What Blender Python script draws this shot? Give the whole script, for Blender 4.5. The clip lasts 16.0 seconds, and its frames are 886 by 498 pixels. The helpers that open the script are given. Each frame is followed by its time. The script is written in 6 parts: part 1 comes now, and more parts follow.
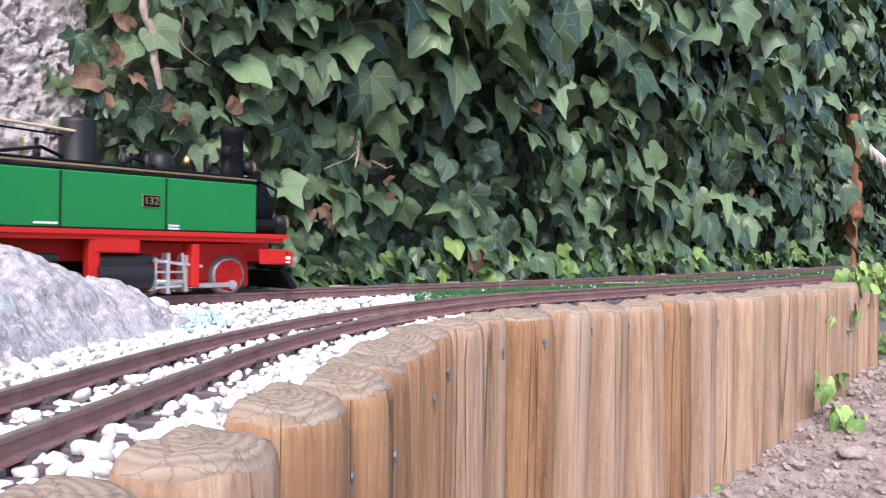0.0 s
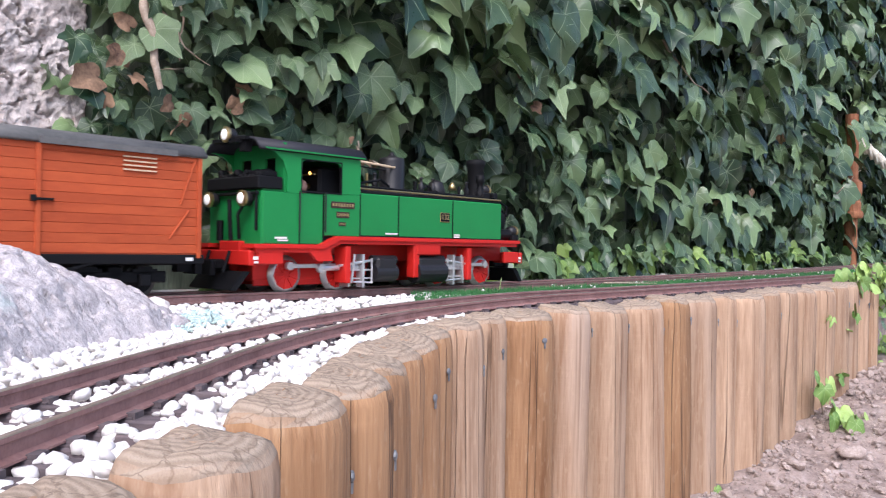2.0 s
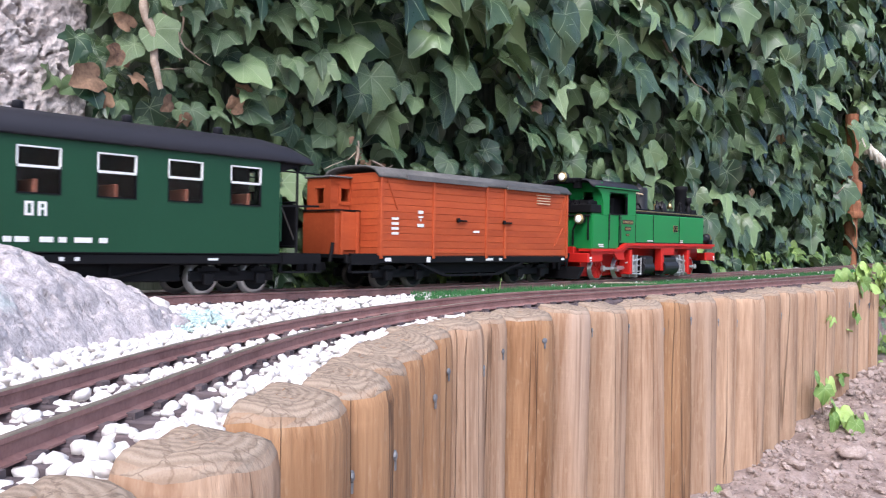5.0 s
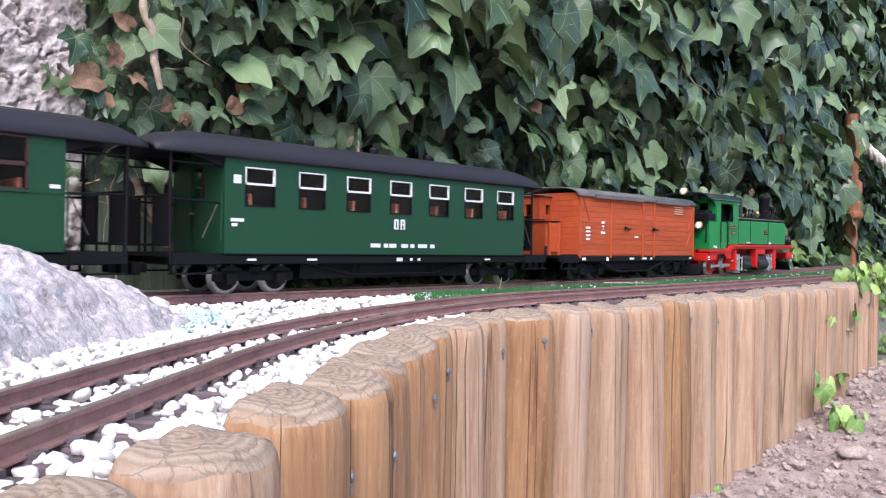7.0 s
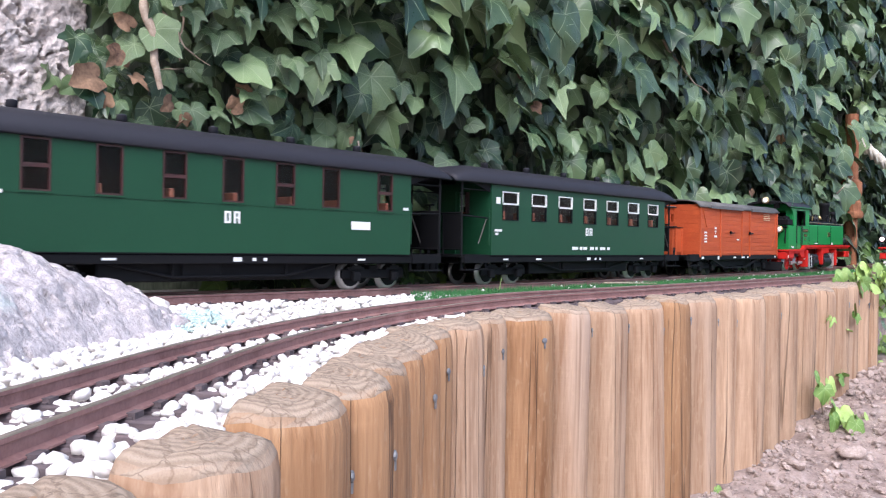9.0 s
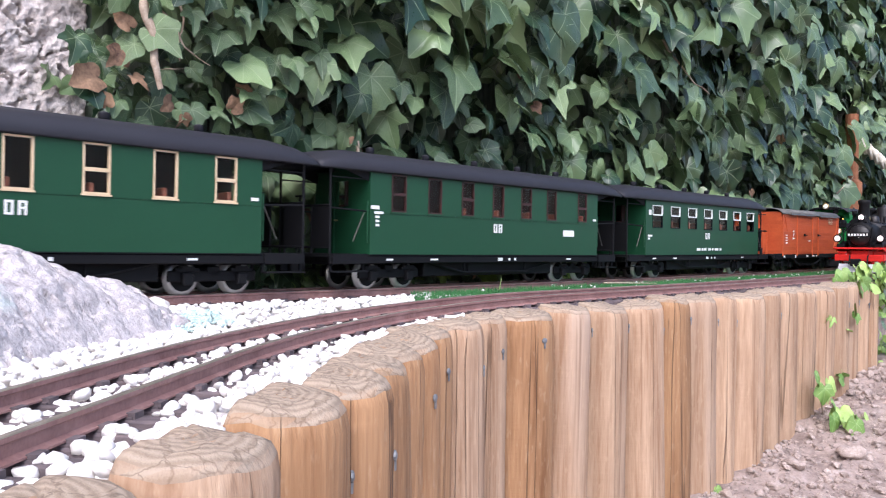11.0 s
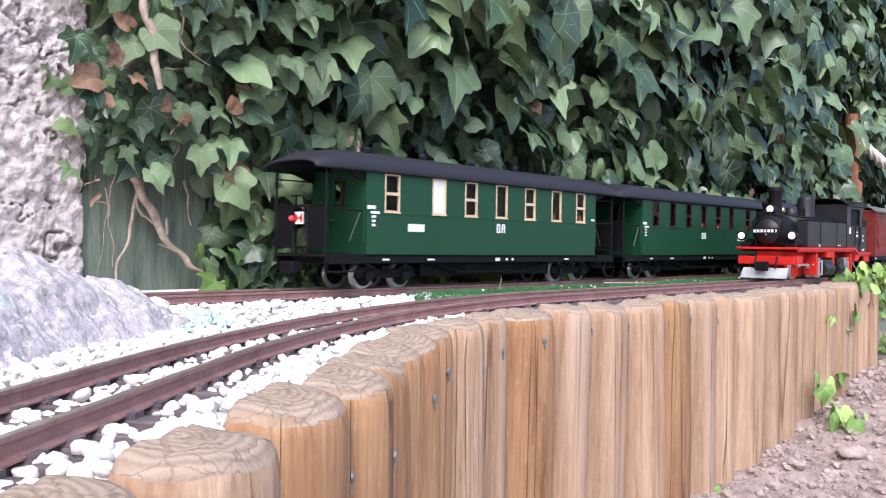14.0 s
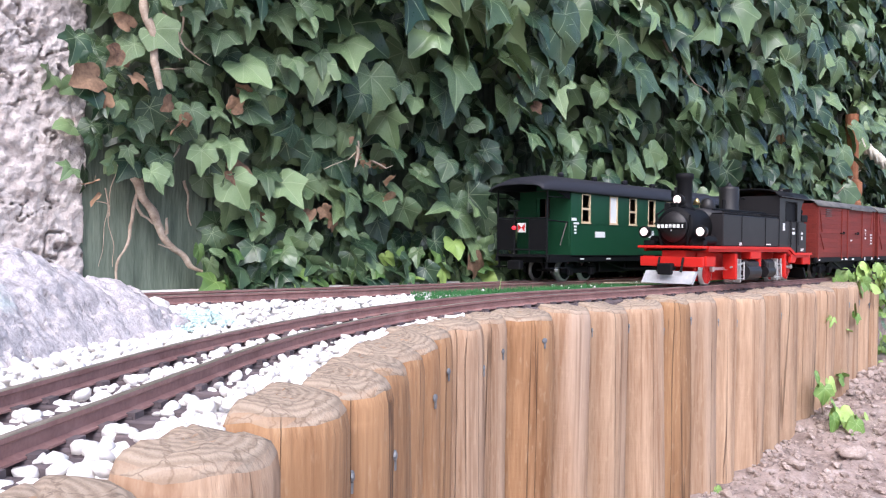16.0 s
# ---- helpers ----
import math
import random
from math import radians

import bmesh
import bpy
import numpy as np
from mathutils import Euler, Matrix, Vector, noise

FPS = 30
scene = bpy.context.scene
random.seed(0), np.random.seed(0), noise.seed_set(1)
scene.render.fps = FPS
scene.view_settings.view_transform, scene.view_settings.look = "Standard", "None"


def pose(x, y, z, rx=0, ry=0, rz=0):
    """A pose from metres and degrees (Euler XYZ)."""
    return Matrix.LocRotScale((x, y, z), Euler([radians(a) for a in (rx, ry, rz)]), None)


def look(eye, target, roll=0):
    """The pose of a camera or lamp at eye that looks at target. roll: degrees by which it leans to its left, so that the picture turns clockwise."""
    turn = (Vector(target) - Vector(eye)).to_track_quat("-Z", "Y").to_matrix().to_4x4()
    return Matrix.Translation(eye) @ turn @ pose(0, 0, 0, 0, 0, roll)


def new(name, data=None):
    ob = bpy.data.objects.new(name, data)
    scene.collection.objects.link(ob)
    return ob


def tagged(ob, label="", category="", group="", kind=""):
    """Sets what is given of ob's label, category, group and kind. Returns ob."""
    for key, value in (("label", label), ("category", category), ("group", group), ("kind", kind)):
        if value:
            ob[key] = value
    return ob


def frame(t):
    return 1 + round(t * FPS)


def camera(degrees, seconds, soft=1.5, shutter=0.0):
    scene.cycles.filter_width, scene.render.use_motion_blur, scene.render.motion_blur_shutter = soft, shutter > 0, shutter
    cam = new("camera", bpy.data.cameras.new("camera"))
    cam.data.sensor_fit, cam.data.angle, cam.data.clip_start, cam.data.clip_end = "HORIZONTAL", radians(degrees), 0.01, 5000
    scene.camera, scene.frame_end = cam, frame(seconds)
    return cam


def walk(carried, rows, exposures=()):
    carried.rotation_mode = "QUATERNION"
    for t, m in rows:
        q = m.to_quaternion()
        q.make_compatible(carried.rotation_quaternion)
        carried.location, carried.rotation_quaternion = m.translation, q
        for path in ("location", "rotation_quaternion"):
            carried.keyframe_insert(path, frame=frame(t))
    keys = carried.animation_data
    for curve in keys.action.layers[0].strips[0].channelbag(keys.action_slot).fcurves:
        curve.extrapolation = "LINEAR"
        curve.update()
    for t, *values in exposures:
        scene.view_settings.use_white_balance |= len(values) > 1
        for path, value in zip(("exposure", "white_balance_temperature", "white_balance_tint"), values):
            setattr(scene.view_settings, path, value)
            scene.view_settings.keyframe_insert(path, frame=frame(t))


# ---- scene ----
# The camera rests on a low stand beside the raised bed and does not move.
RZ = 0.30                      # rail head of both tracks at the rock
EYE = (0.0, 0.0, RZ + 0.0462)
cam = camera(57.47, 16.0, soft=1.15, shutter=0.3)
STAND = look(EYE, (0.0, 10.0, EYE[2] - 0.0112), 1.0)
walk(cam, [(0.0, STAND), (16.0, STAND)], [(0.0, 0.91, 6050, 15), (3.5, 0.91, 6050, 15), (8.0, 1.0, 6050, 15), (12.5, 1.08, 6050, 15), (16.0, 1.08, 6050, 15)])

# ---- light: a bright overcast sky ----
world = bpy.data.worlds.new("sky")
scene.world = world
world.use_nodes = True
wn, wl = world.node_tree.nodes, world.node_tree.links
sky = wn.new("ShaderNodeTexSky")
sky.sky_type = "NISHITA"
sky.sun_disc = False
sky.sun_elevation, sky.sun_rotation = radians(52), radians(200)
sky.air_density, sky.dust_density, sky.ozone_density = 1.0, 3.0, 1.0
wl.new(sky.outputs["Color"], wn["Background"].inputs["Color"])
wn["Background"].inputs["Strength"].default_value = 0.15
lamp = bpy.data.lights.new("sun", "SUN")
lamp.energy, lamp.angle, lamp.color = 1.5, radians(35), (1.0, 0.97, 0.94)
sun = new("sun", lamp)
sun.matrix_world = look((0.6, -1.6, 3.0), (0.2, 0.6, 0.3))

# ---- the lines of the two tracks ----
TH = radians(43.4)
DX, DY = math.sin(TH), math.cos(TH)            # along the tracks
NX, NY = DY, -DX                               # across, towards the viewer
BX, BY = -0.2634, 0.7315                       # far track, s = 0
F_X, F_H, F_Y, F_R = -0.18, 0.0987, 0.4242, 0.5909    # near track: start, heading, end of the straight, radius


def rise(s):
    """The bed climbs gently along the tracks."""
    return 0.0045 * min(max(s, 0.0), 4.0) ** 2


def far_line(s, off=0.0):
    return BX + DX * s + NX * off, BY + DY * s + NY * off, TH


def near_line(q, off=0.0):
    """The near track: straight, a curve, straight; q in metres from its level with the camera."""
    a = F_Y / math.cos(F_H)
    arc = F_R * (TH - F_H)
    if q < a:
        x, y, h = F_X + q * math.sin(F_H), q * math.cos(F_H), F_H
    else:
        k = min(q - a, arc)
        h = F_H + k / F_R
        x = F_X + a * math.sin(F_H) + F_R * (math.cos(F_H) - math.cos(h))
        y = F_Y + F_R * (math.sin(h) - math.sin(F_H))
        if q - a > arc:
            x, y = x + (q - a - arc) * DX, y + (q - a - arc) * DY
    return x + off * math.cos(h), y - off * math.sin(h), h


def edge_off(q):
    """How far the row of posts stands from the near track's middle."""
    return float(np.interp(q, (0.15, 0.2, 0.26, 0.335, 0.39, 0.45, 0.5, 0.57, 0.65, 0.75, 0.85), (0.052, 0.058, 0.073, 0.08, 0.085, 0.087, 0.086, 0.076, 0.06, 0.05, 0.048)))


def along(x, y):
    return (x - BX) * DX + (y - BY) * DY


def across(x, y):
    return (x - BX) * NX + (y - BY) * NY


def head(x, y):
    """Height of the rail head at a place; the near track dips towards the rock."""
    a = min(max((across(x, y) - 0.05) / 0.09, 0.0), 1.0)
    b = min(max((0.366 - along(x, y)) / 0.5, 0.0), 1.0)
    return RZ + rise(along(x, y)) - 0.0126 * a * a * (3 - 2 * a) * b * b * (3 - 2 * b)


# ---- small builders ----
def part(name, bm, material, parent=None, label="", smooth=False):
    me = bpy.data.meshes.new(name)
    bm.to_mesh(me)
    bm.free()
    me.materials.append(material)
    if smooth:
        for p in me.polygons:
            p.use_smooth = True
    ob = new(name, me)
    ob.parent = parent
    if label:
        ob["label"] = label
    return ob


def box(bm, x0, x1, y0, y1, z0, z1, bev=0.0):
    """A box, its edges rounded by bev."""
    made = bmesh.ops.create_cube(bm, size=1.0)["verts"]
    for v in made:
        v.co = Vector((x0 + (v.co.x + 0.5) * (x1 - x0), y0 + (v.co.y + 0.5) * (y1 - y0), z0 + (v.co.z + 0.5) * (z1 - z0)))
    if bev:
        es = {e for v in made for e in v.link_edges}
        bmesh.ops.bevel(bm, geom=list(es), offset=bev, segments=1, affect="EDGES")
    return bm


def boxes(*rows, bev=0.0):
    bm = bmesh.new()
    for r in rows:
        box(bm, *r, bev=bev)
    return bm


def rod(bm, a, b, r, seg=8, r2=None):
    """A round bar from a to b."""
    a, b = Vector(a), Vector(b)
    m = Matrix.Translation((a + b) / 2) @ (b - a).to_track_quat("Z", "Y").to_matrix().to_4x4()
    bmesh.ops.create_cone(bm, cap_ends=True, segments=seg, radius1=r, radius2=r if r2 is None else r2, depth=(b - a).length, matrix=m)
    return bm


def rods(*rows, seg=8):
    bm = bmesh.new()
    for r in rows:
        rod(bm, *r, seg=seg)
    return bm


def turned(bm, profile, at=(0, 0, 0), axis="z", seg=20):
    """A lathe body: profile rows of (radius, height)."""
    rings = []
    for r, h in profile:
        ring = []
        for i in range(seg):
            a = 2 * math.pi * i / seg
            c, s = r * math.cos(a), r * math.sin(a)
            p = (c, s, h) if axis == "z" else (c, h, s) if axis == "y" else (h, c, s)
            ring.append(bm.verts.new(Vector(p) + Vector(at)))
        rings.append(ring)
    for a, b in zip(rings, rings[1:]):
        for i in range(seg):
            bm.faces.new((a[i], a[(i + 1) % seg], b[(i + 1) % seg], b[i]))
    bm.faces.new(rings[0][::-1])
    bm.faces.new(rings[-1])
    bmesh.ops.recalc_face_normals(bm, faces=bm.faces[:])
    return bm


def prism(bm, outline, y0, y1):
    """An outline in x, z drawn out across y."""
    a = [bm.verts.new((x, y0, z)) for x, z in outline]
    b = [bm.verts.new((x, y1, z)) for x, z in outline]
    n = len(a)
    fs = [bm.faces.new(a), bm.faces.new(b[::-1])]
    for i in range(n):
        fs.append(bm.faces.new((a[i], b[i], b[(i + 1) % n], a[(i + 1) % n])))
    bmesh.ops.recalc_face_normals(bm, faces=fs)
    return bm


def empty(name, m=None, **tags):
    ob = new(name)
    ob.empty_display_size = 0.02
    if m is not None:
        ob.matrix_world = m
    return tagged(ob, **tags)


def writing(name, text, size, m, material, parent):
    """Flat raised letters in the built-in font."""
    cu = bpy.data.curves.new(name, "FONT")
    cu.body, cu.size, cu.extrude, cu.align_x, cu.align_y = text, size, 0.0002, "CENTER", "CENTER"
    cu.resolution_u = 3
    tmp = bpy.data.objects.new(name, cu)
    me = bpy.data.meshes.new_from_object(tmp)
    bpy.data.objects.remove(tmp)
    me.name = name
    me.materials.clear()
    me.materials.append(material)
    ob = new(name, me)
    ob.parent, ob.matrix_local = parent, m
    return ob


# ---- materials ----
def surface(name, c1, c2, rough=0.7, metal=0.0, scale=40.0, fine=300.0, bump=0.3, depth=0.001, stretch=(1, 1, 1), rnd=0.0, spots=None, coat=0.0, rough2=None, spec=0.5):
    """Two colours mixed by noise at two scales, with fine relief. rnd: each object differs. spots: (colour, scale, amount)."""
    m = bpy.data.materials.new(name)
    m.use_nodes = True
    nt, ln = m.node_tree.nodes, m.node_tree.links
    bs = nt["Principled BSDF"]
    bs.inputs["Metallic"].default_value = metal
    bs.inputs["Coat Weight"].default_value = coat
    bs.inputs["Specular IOR Level"].default_value = spec
    tc = nt.new("ShaderNodeTexCoord")
    mp = nt.new("ShaderNodeMapping")
    mp.inputs["Scale"].default_value = stretch
    ln.new(tc.outputs["Object"], mp.inputs["Vector"])
    info = nt.new("ShaderNodeObjectInfo")
    shift = nt.new("ShaderNodeVectorMath")
    shift.operation = "SCALE"
    shift.inputs[0].default_value = (7.1, 3.3, 5.7)
    ln.new(info.outputs["Random"], shift.inputs["Scale"])
    ln.new(shift.outputs[0], mp.inputs["Location"])
    n1, n2 = nt.new("ShaderNodeTexNoise"), nt.new("ShaderNodeTexNoise")
    for n, s, d in ((n1, scale, 4), (n2, fine, 3)):
        n.inputs["Scale"].default_value, n.inputs["Detail"].default_value = s, d
        n.inputs["Roughness"].default_value = 0.6
        ln.new(mp.outputs[0], n.inputs["Vector"])
    add = nt.new("ShaderNodeMath")
    add.operation = "MULTIPLY_ADD"
    add.inputs[1].default_value = 0.45
    ln.new(n2.outputs["Fac"], add.inputs[0])
    ln.new(n1.outputs["Fac"], add.inputs[2])
    rg = nt.new("ShaderNodeMapRange")
    rg.inputs["From Min"].default_value, rg.inputs["From Max"].default_value = 0.45, 1.0
    ln.new(add.outputs[0], rg.inputs["Value"])
    mix = nt.new("ShaderNodeMix")
    mix.data_type = "RGBA"
    mix.inputs["A"].default_value, mix.inputs["B"].default_value = (*c1, 1), (*c2, 1)
    ln.new(rg.outputs[0], mix.inputs["Factor"])
    out = mix.outputs["Result"]
    if spots:
        n3 = nt.new("ShaderNodeTexNoise")
        n3.inputs["Scale"].default_value, n3.inputs["Detail"].default_value = spots[1], 5
        ln.new(mp.outputs[0], n3.inputs["Vector"])
        r3 = nt.new("ShaderNodeMapRange")
        r3.inputs["From Min"].default_value, r3.inputs["From Max"].default_value = 0.62 - spots[2], 0.72 - spots[2]
        ln.new(n3.outputs["Fac"], r3.inputs["Value"])
        m3 = nt.new("ShaderNodeMix")
        m3.data_type = "RGBA"
        m3.inputs["B"].default_value = (*spots[0], 1)
        ln.new(r3.outputs[0], m3.inputs["Factor"])
        ln.new(out, m3.inputs["A"])
        out = m3.outputs["Result"]
    if rnd:
        hsv = nt.new("ShaderNodeHueSaturation")
        r = nt.new("ShaderNodeMapRange")
        r.inputs["To Min"].default_value, r.inputs["To Max"].default_value = 1 - rnd, 1 + rnd
        ln.new(info.outputs["Random"], r.inputs["Value"])
        ln.new(r.outputs[0], hsv.inputs["Value"])
        ln.new(out, hsv.inputs["Color"])
        out = hsv.outputs["Color"]
    ln.new(out, bs.inputs["Base Color"])
    rr = nt.new("ShaderNodeMapRange")
    rr.inputs["To Min"].default_value, rr.inputs["To Max"].default_value = rough, rough if rough2 is None else rough2
    ln.new(n1.outputs["Fac"], rr.inputs["Value"])
    ln.new(rr.outputs[0], bs.inputs["Roughness"])
    if bump:
        bp = nt.new("ShaderNodeBump")
        bp.inputs["Strength"].default_value, bp.inputs["Distance"].default_value = bump, depth
        ln.new(add.outputs[0], bp.inputs["Height"])
        ln.new(bp.outputs[0], bs.inputs["Normal"])
    return m


def glow(name, colour, strength):
    m = surface(name, colour, colour, 0.3, bump=0)
    bs = m.node_tree.nodes["Principled BSDF"]
    bs.inputs["Emission Color"].default_value = (*colour, 1)
    bs.inputs["Emission Strength"].default_value = strength
    return m


SOIL = surface("soil", (0.14, 0.1, 0.085), (0.47, 0.375, 0.335), 0.95, scale=25, fine=260, bump=1.0, depth=0.006, spots=((0.44, 0.37, 0.34), 70, 0.0))
CLOD = surface("soil_crumb", (0.18, 0.13, 0.11), (0.52, 0.43, 0.385), 0.95, scale=50, fine=400, bump=0.8, depth=0.002)
FILL = surface("fine_gravel", (0.5, 0.46, 0.44), (0.85, 0.82, 0.8), 0.9, scale=120, fine=420, bump=1.0, depth=0.003)
PEBBLE = surface("white_pebble", (0.6, 0.56, 0.53), (0.84, 0.815, 0.79), 0.6, scale=60, fine=400, bump=0.25, depth=0.0006, spots=((0.6, 0.5, 0.44), 30, -0.08))
RAIL = surface("rail_steel", (0.19, 0.088, 0.08), (0.37, 0.215, 0.195), 0.5, metal=0.15, scale=70, fine=500, bump=0.2, depth=0.0004, rough2=0.7)
RAIL_TOP = surface("rail_running_surface", (0.15, 0.125, 0.1), (0.3, 0.265, 0.22), 0.4, metal=0.3, scale=60, fine=400, bump=0.1, depth=0.0003)
SLEEPER = surface("sleeper", (0.05, 0.04, 0.045), (0.17, 0.13, 0.135), 0.8, scale=60, fine=350, bump=0.6, depth=0.0008, stretch=(1, 0.3, 1), rnd=0.3)
ROCK = surface("painted_rock", (0.27, 0.24, 0.243), (0.68, 0.625, 0.635), 0.95, scale=190, fine=620, bump=0.8, depth=0.0028, spots=((0.3, 0.47, 0.46), 9, 0.05))
STUCCO = surface("lime_render", (0.33, 0.27, 0.25), (0.76, 0.69, 0.665), 0.95, scale=70, fine=330, bump=1.0, depth=0.0045, spots=((0.42, 0.32, 0.29), 30, -0.03))
BOARD = surface("green_board", (0.06, 0.082, 0.06), (0.24, 0.285, 0.215), 0.8, scale=60, fine=300, bump=1.0, depth=0.002, stretch=(1, 1, 0.12), spots=((0.34, 0.3, 0.26), 50, -0.06))
EDGING = surface("pale_edging", (0.5, 0.46, 0.43), (0.75, 0.71, 0.68), 0.9, scale=40, fine=200)


def wood_post(name, c1, c2):
    """Weathered softwood: long grain, checks and ring marks on the sawn end."""
    m = surface(name, c1, c2, 0.85, scale=55, fine=420, bump=1.0, depth=0.0018, stretch=(1, 1, 0.06), rnd=0.13, spots=((0.44, 0.325, 0.25), 14, 0.05))
    nt, ln = m.node_tree.nodes, m.node_tree.links
    bs = nt["Principled BSDF"]
    tc = nt.new("ShaderNodeTexCoord")
    info = nt.new("ShaderNodeObjectInfo")
    # long drying cracks
    mp = nt.new("ShaderNodeMapping")
    mp.inputs["Scale"].default_value = (1, 1, 0.012)
    ln.new(tc.outputs["Object"], mp.inputs["Vector"])
    sc = nt.new("ShaderNodeVectorMath")
    sc.operation = "SCALE"
    sc.inputs[0].default_value = (3, 9, 5)
    ln.new(info.outputs["Random"], sc.inputs["Scale"])
    ln.new(sc.outputs[0], mp.inputs["Location"])
    bend = nt.new("ShaderNodeTexNoise")
    bend.inputs["Scale"].default_value, bend.inputs["Detail"].default_value = 60, 3
    ln.new(mp.outputs[0], bend.inputs["Vector"])
    sway = nt.new("ShaderNodeVectorMath")
    sway.operation = "MULTIPLY_ADD"
    sway.inputs[1].default_value = (0.02, 0.02, 0.0)
    ln.new(bend.outputs["Color"], sway.inputs[0])
    ln.new(mp.outputs[0], sway.inputs[2])
    vo = nt.new("ShaderNodeTexVoronoi")
    vo.feature = "DISTANCE_TO_EDGE"
    vo.inputs["Scale"].default_value = 27
    ln.new(sway.outputs[0], vo.inputs["Vector"])
    cr = nt.new("ShaderNodeMapRange")
    cr.inputs["From Min"].default_value, cr.inputs["From Max"].default_value = 0.001, 0.0075
    cr.inputs["To Min"].default_value = 0.3
    ln.new(vo.outputs["Distance"], cr.inputs["Value"])
    # growth rings show on the end grain only
    sp = nt.new("ShaderNodeSeparateXYZ")
    geo = nt.new("ShaderNodeNewGeometry")
    ln.new(geo.outputs["True Normal"], sp.inputs[0])
    wv = nt.new("ShaderNodeTexWave")
    wv.wave_type, wv.rings_direction = "RINGS", "Z"
    wv.inputs["Scale"].default_value, wv.inputs["Distortion"].default_value = 80, 1.6
    wv.inputs["Detail"].default_value = 3
    wv.inputs["Detail Scale"].default_value = 22
    ln.new(tc.outputs["Object"], wv.inputs["Vector"])
    old = bs.inputs["Base Color"].links[0].from_socket
    pale = nt.new("ShaderNodeMix")
    pale.data_type = "RGBA"
    pale.inputs["A"].default_value, pale.inputs["B"].default_value = (0.27, 0.203, 0.148, 1), (0.38, 0.298, 0.225, 1)
    ln.new(wv.outputs["Fac"], pale.inputs["Factor"])
    # short cracks break up the sawn end
    ve = nt.new("ShaderNodeTexVoronoi")
    ve.feature = "DISTANCE_TO_EDGE"
    ve.inputs["Scale"].default_value = 85
    warp = nt.new("ShaderNodeTexNoise")
    warp.inputs["Scale"].default_value, warp.inputs["Detail"].default_value = 120, 4
    ln.new(tc.outputs["Object"], warp.inputs["Vector"])
    wa = nt.new("ShaderNodeVectorMath")
    wa.operation = "MULTIPLY_ADD"
    wa.inputs[1].default_value = (0.012, 0.012, 0.012)
    ln.new(warp.outputs["Color"], wa.inputs[0])
    ln.new(tc.outputs["Object"], wa.inputs[2])
    ln.new(wa.outputs[0], ve.inputs["Vector"])
    ce = nt.new("ShaderNodeMapRange")
    ce.inputs["From Min"].default_value, ce.inputs["From Max"].default_value = 0.0, 0.05
    ce.inputs["To Min"].default_value, ce.inputs["To Max"].default_value = 0.55, 0.0
    ln.new(ve.outputs["Distance"], ce.inputs["Value"])
    cut = nt.new("ShaderNodeMix")
    cut.data_type = "RGBA"
    cut.inputs["B"].default_value = (0.1, 0.065, 0.045, 1)
    ln.new(ce.outputs[0], cut.inputs["Factor"])
    ln.new(pale.outputs["Result"], cut.inputs["A"])
    pale = cut
    top = nt.new("ShaderNodeMapRange")
    top.inputs["From Min"].default_value, top.inputs["From Max"].default_value = 0.3, 0.62
    ln.new(sp.outputs["Z"], top.inputs["Value"])
    mx = nt.new("ShaderNodeMix")
    mx.data_type = "RGBA"
    ln.new(top.outputs[0], mx.inputs["Factor"])
    ln.new(old, mx.inputs["A"])
    ln.new(pale.outputs["Result"], mx.inputs["B"])
    mg = nt.new("ShaderNodeMapping")
    mg.inputs["Scale"].default_value = (1, 1, 0.012)
    ln.new(tc.outputs["Object"], mg.inputs["Vector"])
    ln.new(sc.outputs[0], mg.inputs["Location"])
    ng = nt.new("ShaderNodeTexNoise")
    ng.inputs["Scale"].default_value, ng.inputs["Detail"].default_value = 190, 4
    ln.new(mg.outputs[0], ng.inputs["Vector"])
    rgm = nt.new("ShaderNodeMapRange")
    rgm.inputs["From Min"].default_value, rgm.inputs["From Max"].default_value = 0.56, 0.72
    rgm.inputs["To Max"].default_value = 0.55
    ln.new(ng.outputs["Fac"], rgm.inputs["Value"])
    nf = nt.new("ShaderNodeTexNoise")
    nf.inputs["Scale"].default_value, nf.inputs["Detail"].default_value = 260, 3
    mf = nt.new("ShaderNodeMapping")
    mf.inputs["Scale"].default_value = (1, 1, 0.35)
    ln.new(tc.outputs["Object"], mf.inputs["Vector"])
    ln.new(mf.outputs[0], nf.inputs["Vector"])
    rf = nt.new("ShaderNodeMapRange")
    rf.inputs["From Min"].default_value, rf.inputs["From Max"].default_value = 0.58, 0.7
    rf.inputs["To Max"].default_value = 0.2
    ln.new(nf.outputs["Fac"], rf.inputs["Value"])
    fm = nt.new("ShaderNodeMix")
    fm.data_type = "RGBA"
    fm.inputs["B"].default_value = (0.6, 0.44, 0.29, 1)
    ln.new(rf.outputs[0], fm.inputs["Factor"])
    ln.new(old, fm.inputs["A"])
    old = fm.outputs["Result"]
    gm = nt.new("ShaderNodeMix")
    gm.data_type = "RGBA"
    gm.inputs["B"].default_value = (0.17, 0.085, 0.045, 1)
    ln.new(rgm.outputs[0], gm.inputs["Factor"])
    ln.new(old, gm.inputs["A"])
    old = gm.outputs["Result"]
    mx.inputs["A"].links and ln.remove(mx.inputs["A"].links[0])
    ln.new(old, mx.inputs["A"])
    dk = nt.new("ShaderNodeMix")
    dk.data_type = "RGBA"
    dk.inputs["A"].default_value = (0.1, 0.055, 0.03, 1)
    flank = nt.new("ShaderNodeMath")
    flank.operation = "MAXIMUM"
    ln.new(cr.outputs[0], flank.inputs[0])
    ln.new(top.outputs[0], flank.inputs[1])
    ln.new(flank.outputs[0], dk.inputs["Factor"])
